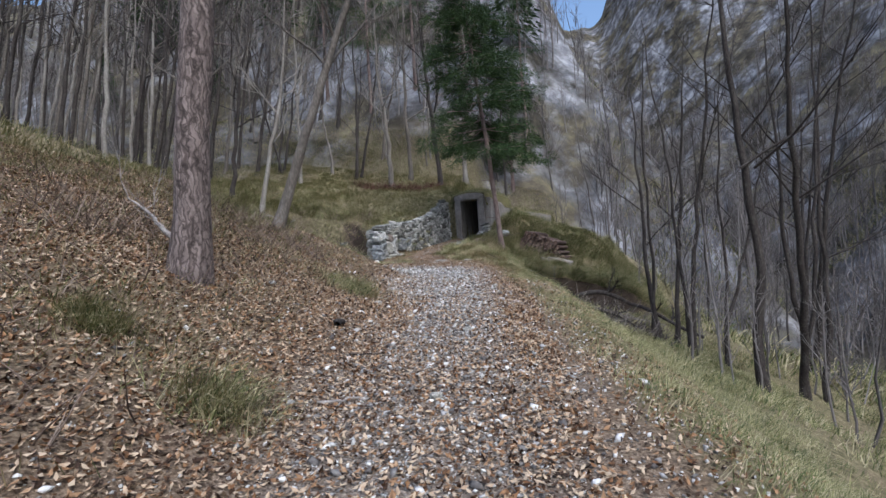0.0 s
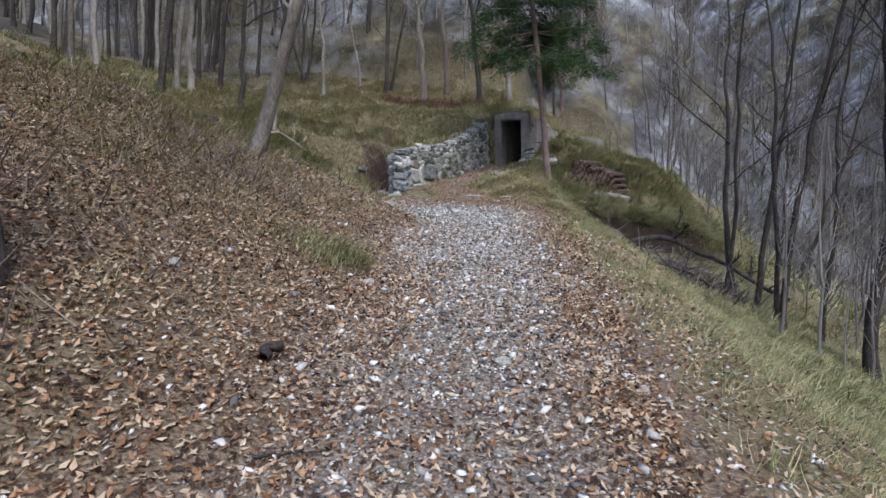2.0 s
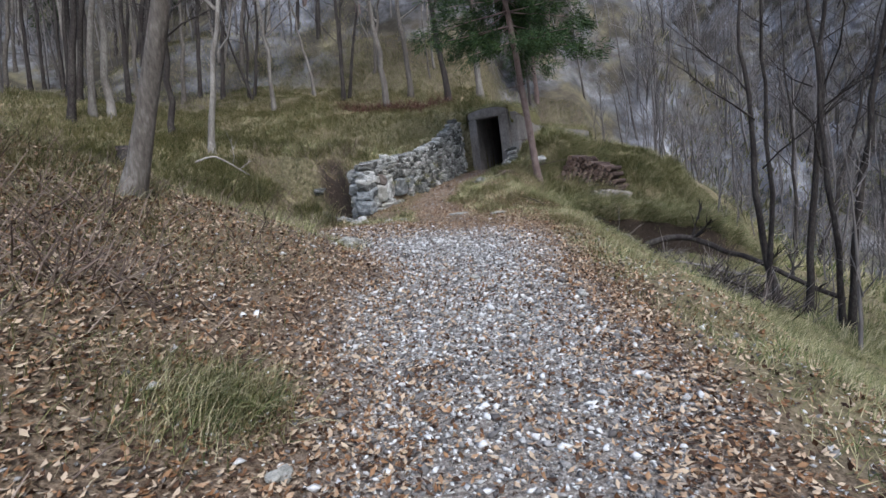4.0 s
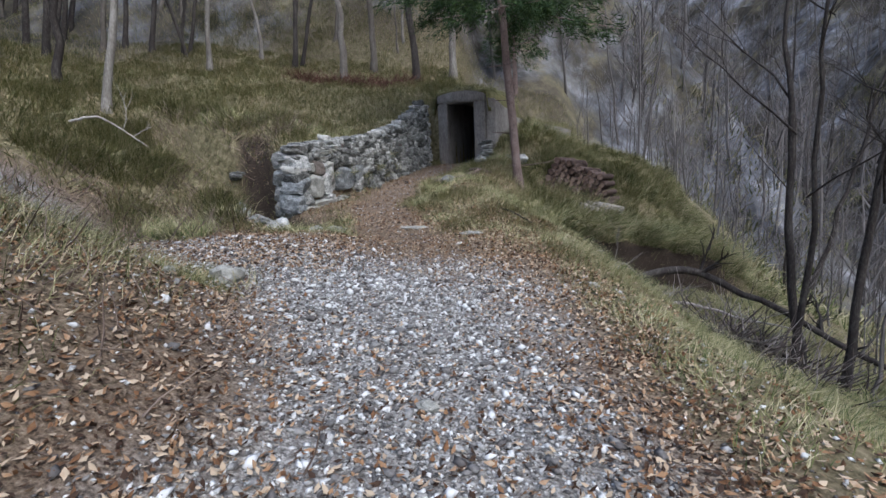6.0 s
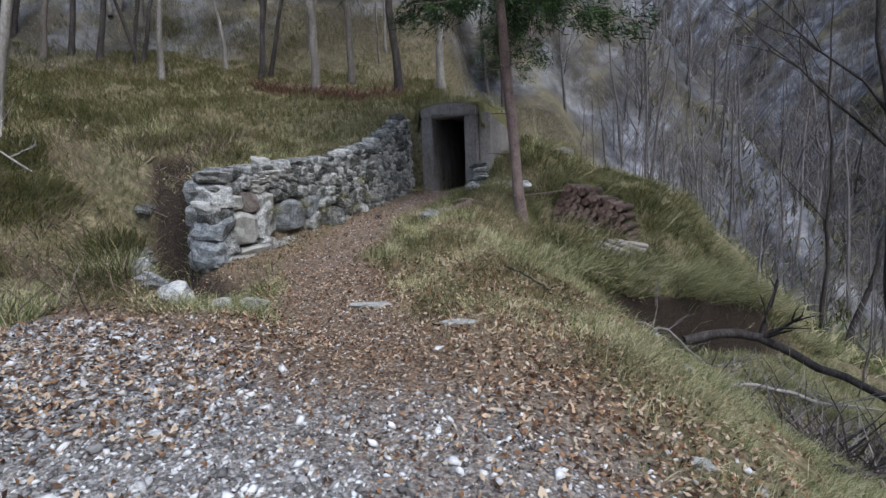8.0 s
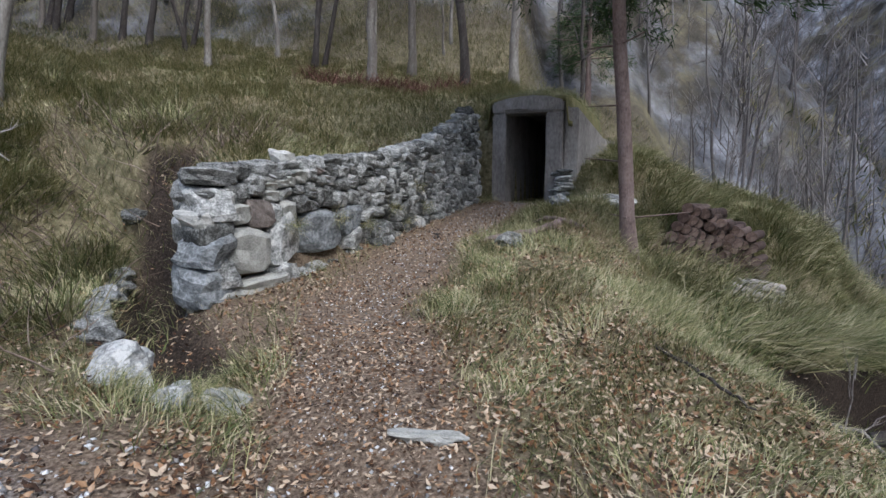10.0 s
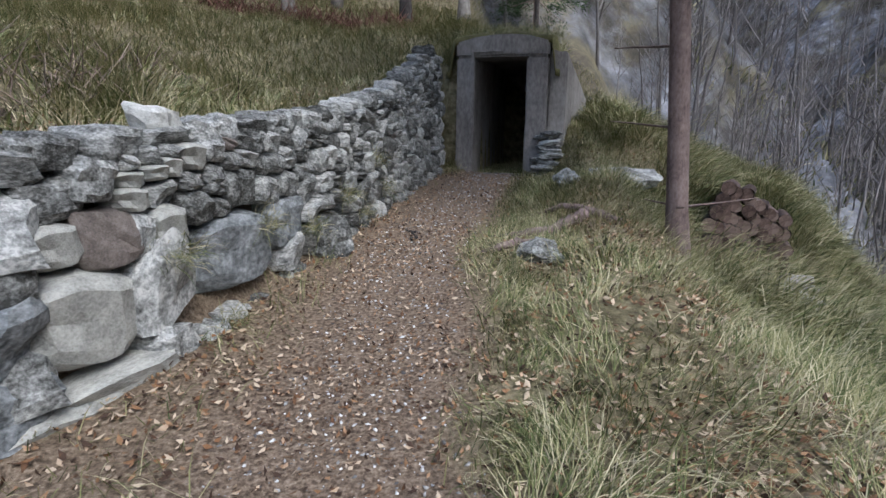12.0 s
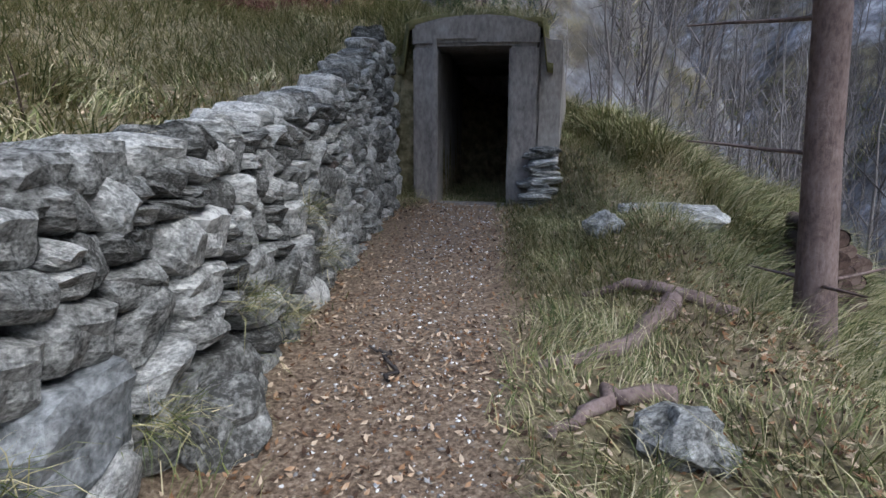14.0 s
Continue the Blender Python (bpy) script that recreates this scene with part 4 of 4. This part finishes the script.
rl = random.Random(3)
for row in range(5):
    for i in range(13 - row):
        u = (i + 0.5 * row) / 13
        x, y = 2.85 + 1.9 * u, 23.5 + 1.25 * u
        z = ground_at(x, y) + 0.08 + 0.155 * row + rl.uniform(-0.01, 0.01)
        log_thing(pose(x + rl.uniform(-0.02, 0.02), y + rl.uniform(-0.06, 0.06), z, rl.uniform(-3, 3), 0, -30 + rl.uniform(-4, 4)), 0.95, rl.uniform(0.066, 0.085), row * 20 + i, "short brown split log with dark cut end in the pile")
for i in range(6):
    x, y = 3.5 + 0.12 * i, 23.25 + 0.13 * i
    turn = -62 + 3 * i
    z0, z1 = ground_at(x, y) + 0.07, ground_at(x - 1.2 * math.sin(radians(turn)), y + 1.2 * math.cos(radians(turn))) + 0.07
    log_thing(pose(x, y, z0 + 0.05 * (i % 2) + 0.02 * i, math.degrees(math.asin((z1 - z0) / 1.2)), 0, turn), 1.2, 0.05 + 0.012 * (i % 2), 200 + i, "long grey weathered pole lying before the log pile", True)

# ---- roots, fallen branches, brush, hose ----
def limb(name, pts, r0, r1, mat, label, category, seed=0, twigs=0, sink=True, wob=0.02, n=12):
    """A bent piece of wood along a few plan points; heights are above the ground."""
    rng = np.random.default_rng(seed)
    t = np.linspace(0, 1, n)
    p = np.array(pts, float)
    k = np.linspace(0, 1, len(p))
    line = np.stack([np.interp(t, k, p[:, j]) for j in range(3)], -1)
    line[:, :2] += rng.normal(0, wob, (n, 2))
    line[:, 2] += terrain(line[:, 0], line[:, 1])
    o = line[0].copy()
    tb = Tubes().add(line - o, np.linspace(r0, r1, n), 7, 0.12, rng)
    for _ in range(twigs):
        q = line[rng.integers(2, n)] - o
        grow(rng, tb, q, rng.normal(0, 1, 3) * (1, 1, 0.5) + (0.2, 0, 0.25), rng.uniform(0.2, 0.9), r1 * 0.8, 1, 4)
    ob = part(name, tb.mesh(name), mat)
    ob.matrix_basis = pose(*o)
    return tagged(ob, label, category)


limb("tree_root", ((1.55, 22.55, 0.0), (1.25, 22.75, 0.06), (1.1, 22.9, 0.06), (0.85, 23.0, 0.0)), 0.045, 0.02, M_bark_spruce, "gnarled brown tree root crossing the path bank", "root", 1)
limb("tree_root", ((1.25, 22.7, 0.04), (0.8, 22.35, 0.03), (0.35, 22.3, -0.01)), 0.06, 0.03, M_bark_spruce, "thick brown root half buried in the footpath", "root", 2)
limb("tree_root", ((0.75, 21.95, 0.03), (0.45, 21.85, 0.05), (0.2, 21.75, 0.0)), 0.04, 0.02, M_bark_spruce, "exposed brown root on the grassy mound", "root", 3)
limb("fallen_branch", ((4.6, 21.7, 0.3), (5.6, 21.6, 0.75), (6.8, 21.0, 0.9), (8.2, 19.9, 0.9)), 0.085, 0.05, M_bark_dark, "long dark fallen branch lying down the slope", "branch", 4, 7)
limb("fallen_branch", ((3.9, 19.9, 0.1), (5.0, 20.6, 0.3), (6.2, 20.9, 0.4), (7.6, 21.6, 0.5)), 0.035, 0.015, M_grey_wood, "pale thin dead branch across the cut bank", "branch", 14, 8)
limb("fallen_branch", ((3.4, 20.5, 0.05), (4.0, 20.9, 0.45), (4.6, 21.0, 0.2), (5.2, 21.6, 0.1)), 0.025, 0.012, M_grey_wood, "pale curved dead branch before the hollow", "branch", 15, 6)
limb("fallen_branch", ((4.2, 17.6, 0.1), (5.2, 18.2, 0.3), (6.0, 18.6, 0.2)), 0.04, 0.015, M_bark_dark, "broken dark branch in the brush heap", "branch", 5, 8)
limb("stick", ((0.75, 5.75, 0.02), (0.9, 5.85, 0.03), (1.05, 5.9, 0.02)), 0.010, 0.006, M_grey_wood, "short weathered stick among the leaves", "stick", 6)
limb("stick", ((0.6, 6.95, 0.02), (0.75, 7.05, 0.03), (0.9, 7.1, 0.02)), 0.008, 0.005, M_bark_dark, "short dark stick on the track", "stick", 7)
limb("stick", ((0.35, 7.65, 0.04), (0.28, 7.85, 0.04)), 0.035, 0.03, M_bark_dark, "short broken piece of branch among the leaves", "stick", 8, n=6)
limb("stick", ((-0.32, 22.3, 0.02), (-0.3, 22.5, 0.03), (-0.38, 22.6, 0.02)), 0.012, 0.007, M_bark_dark, "small dark twig on the footpath", "stick", 9)
limb("stick", ((1.6, 18.9, 0.05), (1.8, 18.6, 0.06), (2.0, 18.4, 0.04)), 0.014, 0.007, M_bark_dark, "thin dark stick in the grass", "stick", 10)
limb("fallen_branch", ((-1.4, 7.6, 0.15), (-1.9, 8.0, 0.25), (-2.6, 8.6, 0.2)), 0.03, 0.01, M_grey_wood, "weathered fallen branch on the bank", "branch", 11, 5)
limb("fallen_branch", ((-6.5, 20.6, 0.2), (-6.1, 20.9, 0.45), (-5.3, 21.2, 0.2)), 0.03, 0.012, M_grey_wood, "pale bent fallen branch on the slope", "branch", 12, 2)

# wire loops at the foot of the cut bank
for i in range(2):
    t = np.linspace(0, 2 * np.pi, 28)
    cxy = (3.45 + 0.3 * i, 20.35 + 0.1 * i)
    loop = np.stack([0.26 * np.cos(t), 0.10 * np.sin(t), 0.22 * np.sin(t) + 0.2], -1)
    ob = part("root_loop", Tubes().add(loop, np.full(28, 0.014), 6).mesh("root_loop"), M_grey_wood)
    ob.matrix_basis = pose(*cxy, ground_at(*cxy) - 0.02, 0, 0, 25 * i)
    tagged(ob, "pale looped bare root at the foot of the bank", "root")

# stump on the bank
stump = thing("tree_stump", -7.5, 19.5, ground_at(-7.5, 19.5) - 0.1, "dark rotten tree stump on the grassy bank", "stump")
rs2 = np.random.default_rng(2)
part("bark", Tubes().add([(0, 0, 0), (0, 0, 0.15), (0.02, 0, 0.4), (0.03, 0, 0.55)], [0.36, 0.27, 0.24, 0.2], 12, 0.2, rs2).mesh("stump_bark", False), M_bark_dark, stump)
part("cut_top", Tubes().add([(0.03, 0, 0.47), (0.03, 0, 0.5), (0.03, 0, 0.505)], [0.22, 0.2, 0.005], 12, 0.1, rs2).mesh("stump_top", False), M_bark_spruce, stump)


# ---- brush: bramble and twigs on the banks ----
def brush(name, centres, spread, per, length, material, label, seed, thick=0.006):
    rng = np.random.default_rng(seed)
    tb = Tubes()
    for cx, cy in centres:
        for _ in range(per):
            x, y = cx + rng.normal(0, spread), cy + rng.normal(0, spread)
            ln = length * rng.uniform(0.4, 1.3)
            a = rng.uniform(0, 6.28)
            b = np.array([x, y, 0.0])
            e = b + np.array([math.cos(a) * ln * 0.7, math.sin(a) * ln * 0.7, ln * rng.uniform(0.15, 0.9)])
            pts = bent(rng, b, e, 4, 0.05 * ln)
            pts[:, 2] += terrain(pts[:1, 0], pts[:1, 1])[0]
            tb.add(pts, [thick, thick * 0.85, thick * 0.6, thick * 0.3], 3)
    tagged(part(name, tb.mesh(name, False), material), label, "brush", kind="stuff")


M_bramble = surface("bramble", [(0.09, 0.065, 0.05), (0.20, 0.15, 0.12), (0.36, 0.29, 0.23)], 2, 0.95, 0.0, 30, island=0.6)
M_brush = surface("cut_branches", [(0.04, 0.03, 0.027), (0.11, 0.09, 0.08), (0.30, 0.27, 0.25)], 2, 0.95, 0.0, 30, island=0.7)
rb = np.random.default_rng(77)
bank = [(x, y) for x, y in zip(rb.uniform(-4.8, -0.3, 420), rb.uniform(4.0, 14.5, 420)) if x < 0.15 - 0.10 * (y - 6) and rb.random() < 0.5]
brush("bramble_thicket", bank, 0.4, 6, 0.34, M_bramble, "dry brown bramble and twigs on the bank", 1)
brush("bramble_thicket", [(-0.95, 10.5), (-1.25, 10.3), (-1.6, 10.7), (-2.0, 10.2), (-2.5, 10.9), (-2.0, 11.6), (-2.2, 7.4), (-2.7, 7.7), (-1.9, 7.9)], 0.22, 60, 0.42, M_bramble, "dense brown bramble clump beside the track", 2)
brush("brush_heap", [(4.6, 19.0), (5.2, 19.2), (5.8, 19.0), (5.3, 18.3), (6.1, 19.4), (6.4, 18.7), (6.7, 19.8), (4.9, 18.5), (5.6, 20.2), (4.4, 20.0)], 0.34, 75, 0.85, M_brush, "heap of dark cut branches on the slope", 3, 0.013)
brush("dry_stalks", [(x, y) for x, y in zip(rb.uniform(-6, -2.2, 150), rb.uniform(15, 24, 150)) if x < -2.6], 0.3, 10, 0.45, M_bramble, "dry brown stalks on the slope", 4, 0.008)
brush("dead_bracken", [(x, 30.2 + 0.6 * rb.random()) for x in np.arange(-5.2, -0.8, 0.16)], 0.22, 30, 0.45, surface("bracken", [(0.07, 0.03, 0.022), (0.14, 0.07, 0.05), (0.21, 0.12, 0.09)], 2, 0.95, 0.0, 30, island=0.6), "reddish brown dead bracken below the trees", 5, 0.014)

# ---- gravel, leaves and grass ----
rg = np.random.default_rng(5)


def pick(n, x0, x1, y0, y1, weight):
    """n places on the ground, thicker where weight is high."""
    x, y = rg.uniform(x0, x1, n * 6), rg.uniform(y0, y1, n * 6)
    ok = rg.random(n * 6) < weight(x, y)
    x, y = x[ok][:n], y[ok][:n]
    return np.stack([x, y, terrain(x, y)], -1)


def flat_turns(n, tilt):
    return rg.uniform(0, 2 * np.pi, n), rg.normal(0, tilt, n), rg.normal(0, tilt, n)


OCTA_V = [(0.55, 0.1, 0), (-0.5, -0.1, 0.05), (0.1, 0.45, 0), (-0.1, -0.5, 0), (0.05, 0.0, 0.4), (0, 0, -0.4)]
OCTA_F = [(0, 2, 4), (2, 1, 4), (1, 3, 4), (3, 0, 4), (2, 0, 5), (1, 2, 5), (3, 1, 5), (0, 3, 5)]
p = pick(64000, -5, 3.2, 1.5, 17.5, lambda x, y: 0.10 * smooth(2.8, 1.2, away(x, y, ROAD)) + gravel_mask(x, y) ** 1.3)
s = 0.010 + 0.025 * rg.random(len(p)) ** 2.5 + 0.05 * (rg.random(len(p)) > 0.95) * rg.random(len(p))
p[:, 2] += 0.2 * s
scatter("track_gravel", OCTA_V, OCTA_F, p, np.stack([s * 1.3, s, s * 0.8], -1), *flat_turns(len(p), 0.4), M_gravel, "loose pale limestone gravel on the track", "gravel")
p = pick(4000, -1.3, 1.2, 17, 26, lambda x, y: smooth(0.55, 0.2, away(x, y, FOOTPATH)))
s = 0.008 + 0.02 * rg.random(len(p)) ** 3
scatter("path_gravel", OCTA_V, OCTA_F, p, np.stack([s * 1.3, s, s * 0.8], -1), *flat_turns(len(p), 0.4), M_gravel, "small pale stones on the footpath", "gravel")

LEAF_V = [(-0.5, 0, 0.06), (-0.1, 0.3, -0.02), (0.5, 0, 0.08), (-0.1, -0.3, 0.0)]
LEAF_F = [(0, 1, 2), (0, 2, 3)]


def leaf_weight(x, y):
    centre = 0.34 + 0.45 * smooth(0.35, 0.75, np.abs(away(x, y, ROAD) - 0.1)) * (0.7 + 0.3 * vnoise(x, y, 0.6, 61))
    centre = np.where((x < 0.9) & (y < 11), np.maximum(centre, 0.85), np.maximum(centre, 0.62 * smooth(10, 6, y)))
    w = np.where(y < 15.5, centre * (0.6 + 0.4 * smooth(16, 9, y)) + 0.25 * smooth(1.8, 2.2, x) * smooth(2.9, 2.5, x), 0.22 + 0.4 * smooth(17.6, 16.8, y) + 0.2 * vnoise(x, y, 0.8, 62) + 0.1 * smooth(0.6, 0.3, away(x, y, FOOTPATH)))
    w = np.where((y > 17.2) & (y < 19.2) & (x > -0.9), 0.75, w)
    w = np.where((x > 2.5), 0.25, w)
    w = np.maximum(w, 0.9 * leaf_drift(x, y)) * (1 - 0.55 * turnout(x, y))
    return np.clip(w * (1 - smooth(0.2, 0.6, x - 2.9) * 0.5), 0.03, 1) * np.where((y > 19.5) & (x < wall_x(y)), 0.25, 1)


p = pick(215000, -5.5, 4.5, 1.5, 26, leaf_weight)
p[:, 2] += rg.uniform(0.004, 0.03, len(p))
s = rg.uniform(0.02, 0.058, len(p)) * (1 - 0.25 * smooth(0.7, 0.4, away(p[:, 0], p[:, 1], FOOTPATH)))
scatter("leaf_litter", LEAF_V, LEAF_F, p, np.stack([s, s * 0.8, s * 1.5], -1), *flat_turns(len(p), 0.45), M_leaf, "fallen brown beech and oak leaves", "leaf litter")

BLADE_V = [(-0.5, 0, 0), (0.5, 0, 0), (-0.35, 0.25, 0.62), (0.35, 0.25, 0.62), (0, 0.75, 0.9)]
BLADE_F = [(0, 1, 3), (0, 3, 2), (2, 3, 4)]


def tufted(x, y):
    return np.clip(grass_mask(x, y), 0, 1) * smooth(-0.65, 0.15, vnoise(x, y, 0.28, 71) + 0.5 * vnoise(x, y, 0.9, 72) + 0.15 + 0.25 * smooth(17, 19, y))


def grass(name, n, x0, x1, y0, y1, lo, hi, label, weight=tufted, wide=0.0045):
    p = pick(n, x0, x1, y0, y1, weight)
    h = rg.uniform(lo, hi, len(p)) * (0.75 + 0.4 * vnoise(p[:, 0], p[:, 1], 0.5, 73))
    # blades lean downhill and with the tuft they grow in
    e = 0.15
    gxs = (terrain(p[:, 0] + e, p[:, 1]) - p[:, 2]) / e
    gys = (terrain(p[:, 0], p[:, 1] + e) - p[:, 2]) / e
    lean = np.arctan2(-gys + 0.5 * vnoise(p[:, 0], p[:, 1], 0.3, 74), -gxs + 0.5 * vnoise(p[:, 0], p[:, 1], 0.3, 75))
    spin = lean - np.pi / 2 + rg.normal(0, 0.7, len(p))
    size = np.stack([rg.uniform(0.7, 1.3, len(p)) * wide, h, h], -1)
    scatter(name, BLADE_V, BLADE_F, p, size, spin, rg.normal(-0.25, 0.3, len(p)), rg.normal(0, 0.3, len(p)), M_grass, label, "grass")


grass("mound_grass", 190000, -2.5, 9.5, 16.5, 28.5, 0.10, 0.26, "long dry yellow-green grass on the mound and spur", lambda x, y: tufted(x, y) * (x > wall_x(y)))
grass("spur_grass", 45000, 2.2, 9.5, 20.3, 28.5, 0.2, 0.5, "long tufted grass on the spur below the log pile", lambda x, y: smooth(-0.35, 0.3, vnoise(x, y, 0.45, 81)) * (grass_mask(x, y) > 0.02) * (y > scarp_y(x)) * smooth(0.35, 0.7, away(x, y, ((3.3, 22.9), (4.7, 23.9)))), 0.011)
grass("hill_grass", 26000, -9, -2.2, 16.5, 25, 0.25, 0.55, "tall straw-coloured grass clumps on the slope above the ditch", lambda x, y: smooth(0.0, 0.5, vnoise(x, y, 0.7, 82)) * smooth(0.3, 0.6, away(x, y, DITCH)) * (x < wall_x(y) - 0.7), 0.008)
grass("overhanging_grass", 40000, 2.4, 9.5, 20.3, 26.8, 0.35, 0.7, "long straw-coloured grass hanging over the cut bank", lambda x, y: smooth(-0.6, 0.2, vnoise(x, y, 0.4, 78)) * smooth(2.5, 3.1, x) * smooth(0.05, 0.12, y - scarp_y(x)) * (0.12 + 0.88 * smooth(0.9, 0.2, y - scarp_y(x))), 0.011)
grass("verge_grass", 50000, 1.9, 6.5, 1.5, 18, 0.06, 0.2, "short yellow-green grass on the outer verge")
grass("bank_grass", 34000, -6, 0.4, 4, 19.5, 0.08, 0.24, "sparse tufts of grass on the bank")
grass("terrace_grass", 120000, -12, 6.5, 19.3, 37, 0.12, 0.34, "long dry grass on the terrace above the wall", lambda x, y: np.where((x < wall_x(y) - 0.15) | (y > 26.3) & (x < 1.8) | (y > 27.5), 0.35 + 0.65 * tufted(x, y), 0) * ((np.abs(bunker_plan(x, y)[0]) > 0.9) | (bunker_plan(x, y)[1] > 4.3)), 0.008)
grass("far_slope_grass", 50000, -22, -5, 10, 40, 0.15, 0.4, "dry grass under the hillside wood", lambda x, y: 0.6 + 0 * x, 0.012)
grass("ravine_grass", 26000, 10, 48, 14, 80, 0.5, 1.2, "tufts of straw-coloured grass on the far ravine slope", lambda x, y: smooth(0.05, 0.5, vnoise(x, y, 5, 79) + 0.5 * vnoise(x, y, 1.5, 80)), 0.05)
grass("far_slope_grass", 30000, 5, 14, 8, 34, 0.15, 0.45, "dry grass on the ravine slope", lambda x, y: smooth(-0.3, 0.4, vnoise(x, y, 1.2, 77)), 0.012)
for i, (x, y, w) in enumerate(((-0.3, 9.75, 0.26), (0.35, 5.2, 0.2), (-0.55, 5.4, 0.16), (-0.1, 9.95, 0.2), (-1.2, 14.8, 0.3))):
    grass("grass_tuft", 900, x - w * 2, x + w * 2, y - w * 2, y + w * 2, 0.12, 0.3, "green and straw-coloured grass tuft beside the track", lambda a, b, x=x, y=y, w=w: np.exp(-((a - x) ** 2 + (b - y) ** 2) / (w * w)))


def wall_tufts():
    """Small grass tufts rooted in the joints of the dry-stone wall."""
    for s_w, h_w in ((0.9, 0.55), (1.7, 0.5), (2.3, 0.35), (3.0, 0.42), (3.4, 0.18), (2.7, 0.12), (4.1, 0.25), (1.25, 0.1), (3.8, 0.55)):
        x, y, a = along_wall(s_w)
        z = wall_foot(y) + (float(wall_top(y)) - wall_foot(y)) * h_w
        n = 130
        c = np.array([x + 0.02, y - 0.01, z]) + rg.normal(0, 1, (n, 3)) * (0.05, 0.07, 0.03)
        h = rg.uniform(0.08, 0.2, n)
        ob = scatter("wall_grass", BLADE_V, BLADE_F, c, np.stack([np.full(n, 0.004), h, h], -1), radians(a) + np.pi + rg.normal(0, 0.6, n), rg.normal(-0.7, 0.5, n), rg.normal(0, 0.4, n), M_grass, "grass tuft growing from a joint in the stone wall", "grass")


wall_tufts()


def roof_grass():
    n = 7000
    u, v = rg.uniform(-0.86, 0.86, n), rg.uniform(0.05, 4.2, n)
    a = radians(BUNKER[3])
    z = 1.98 + 0.23 * (1 - np.abs(u) ** 2.4) * np.minimum(1, 1 - np.abs((v - 2.25) / 2.2) ** 6 + 0.15)
    p = np.stack([BUNKER[0] + u * math.cos(a) - v * math.sin(a), BUNKER[1] + u * math.sin(a) + v * math.cos(a), BUNKER[2] + z], -1)
    h = rg.uniform(0.08, 0.22, n)
    scatter("roof_grass", BLADE_V, BLADE_F, p, np.stack([np.full(n, 0.005), h, h], -1), rg.uniform(0, 6.28, n), rg.normal(-0.2, 0.4, n), rg.normal(0, 0.4, n), M_grass, "dry grass on the bunker roof", "grass")


roof_grass()
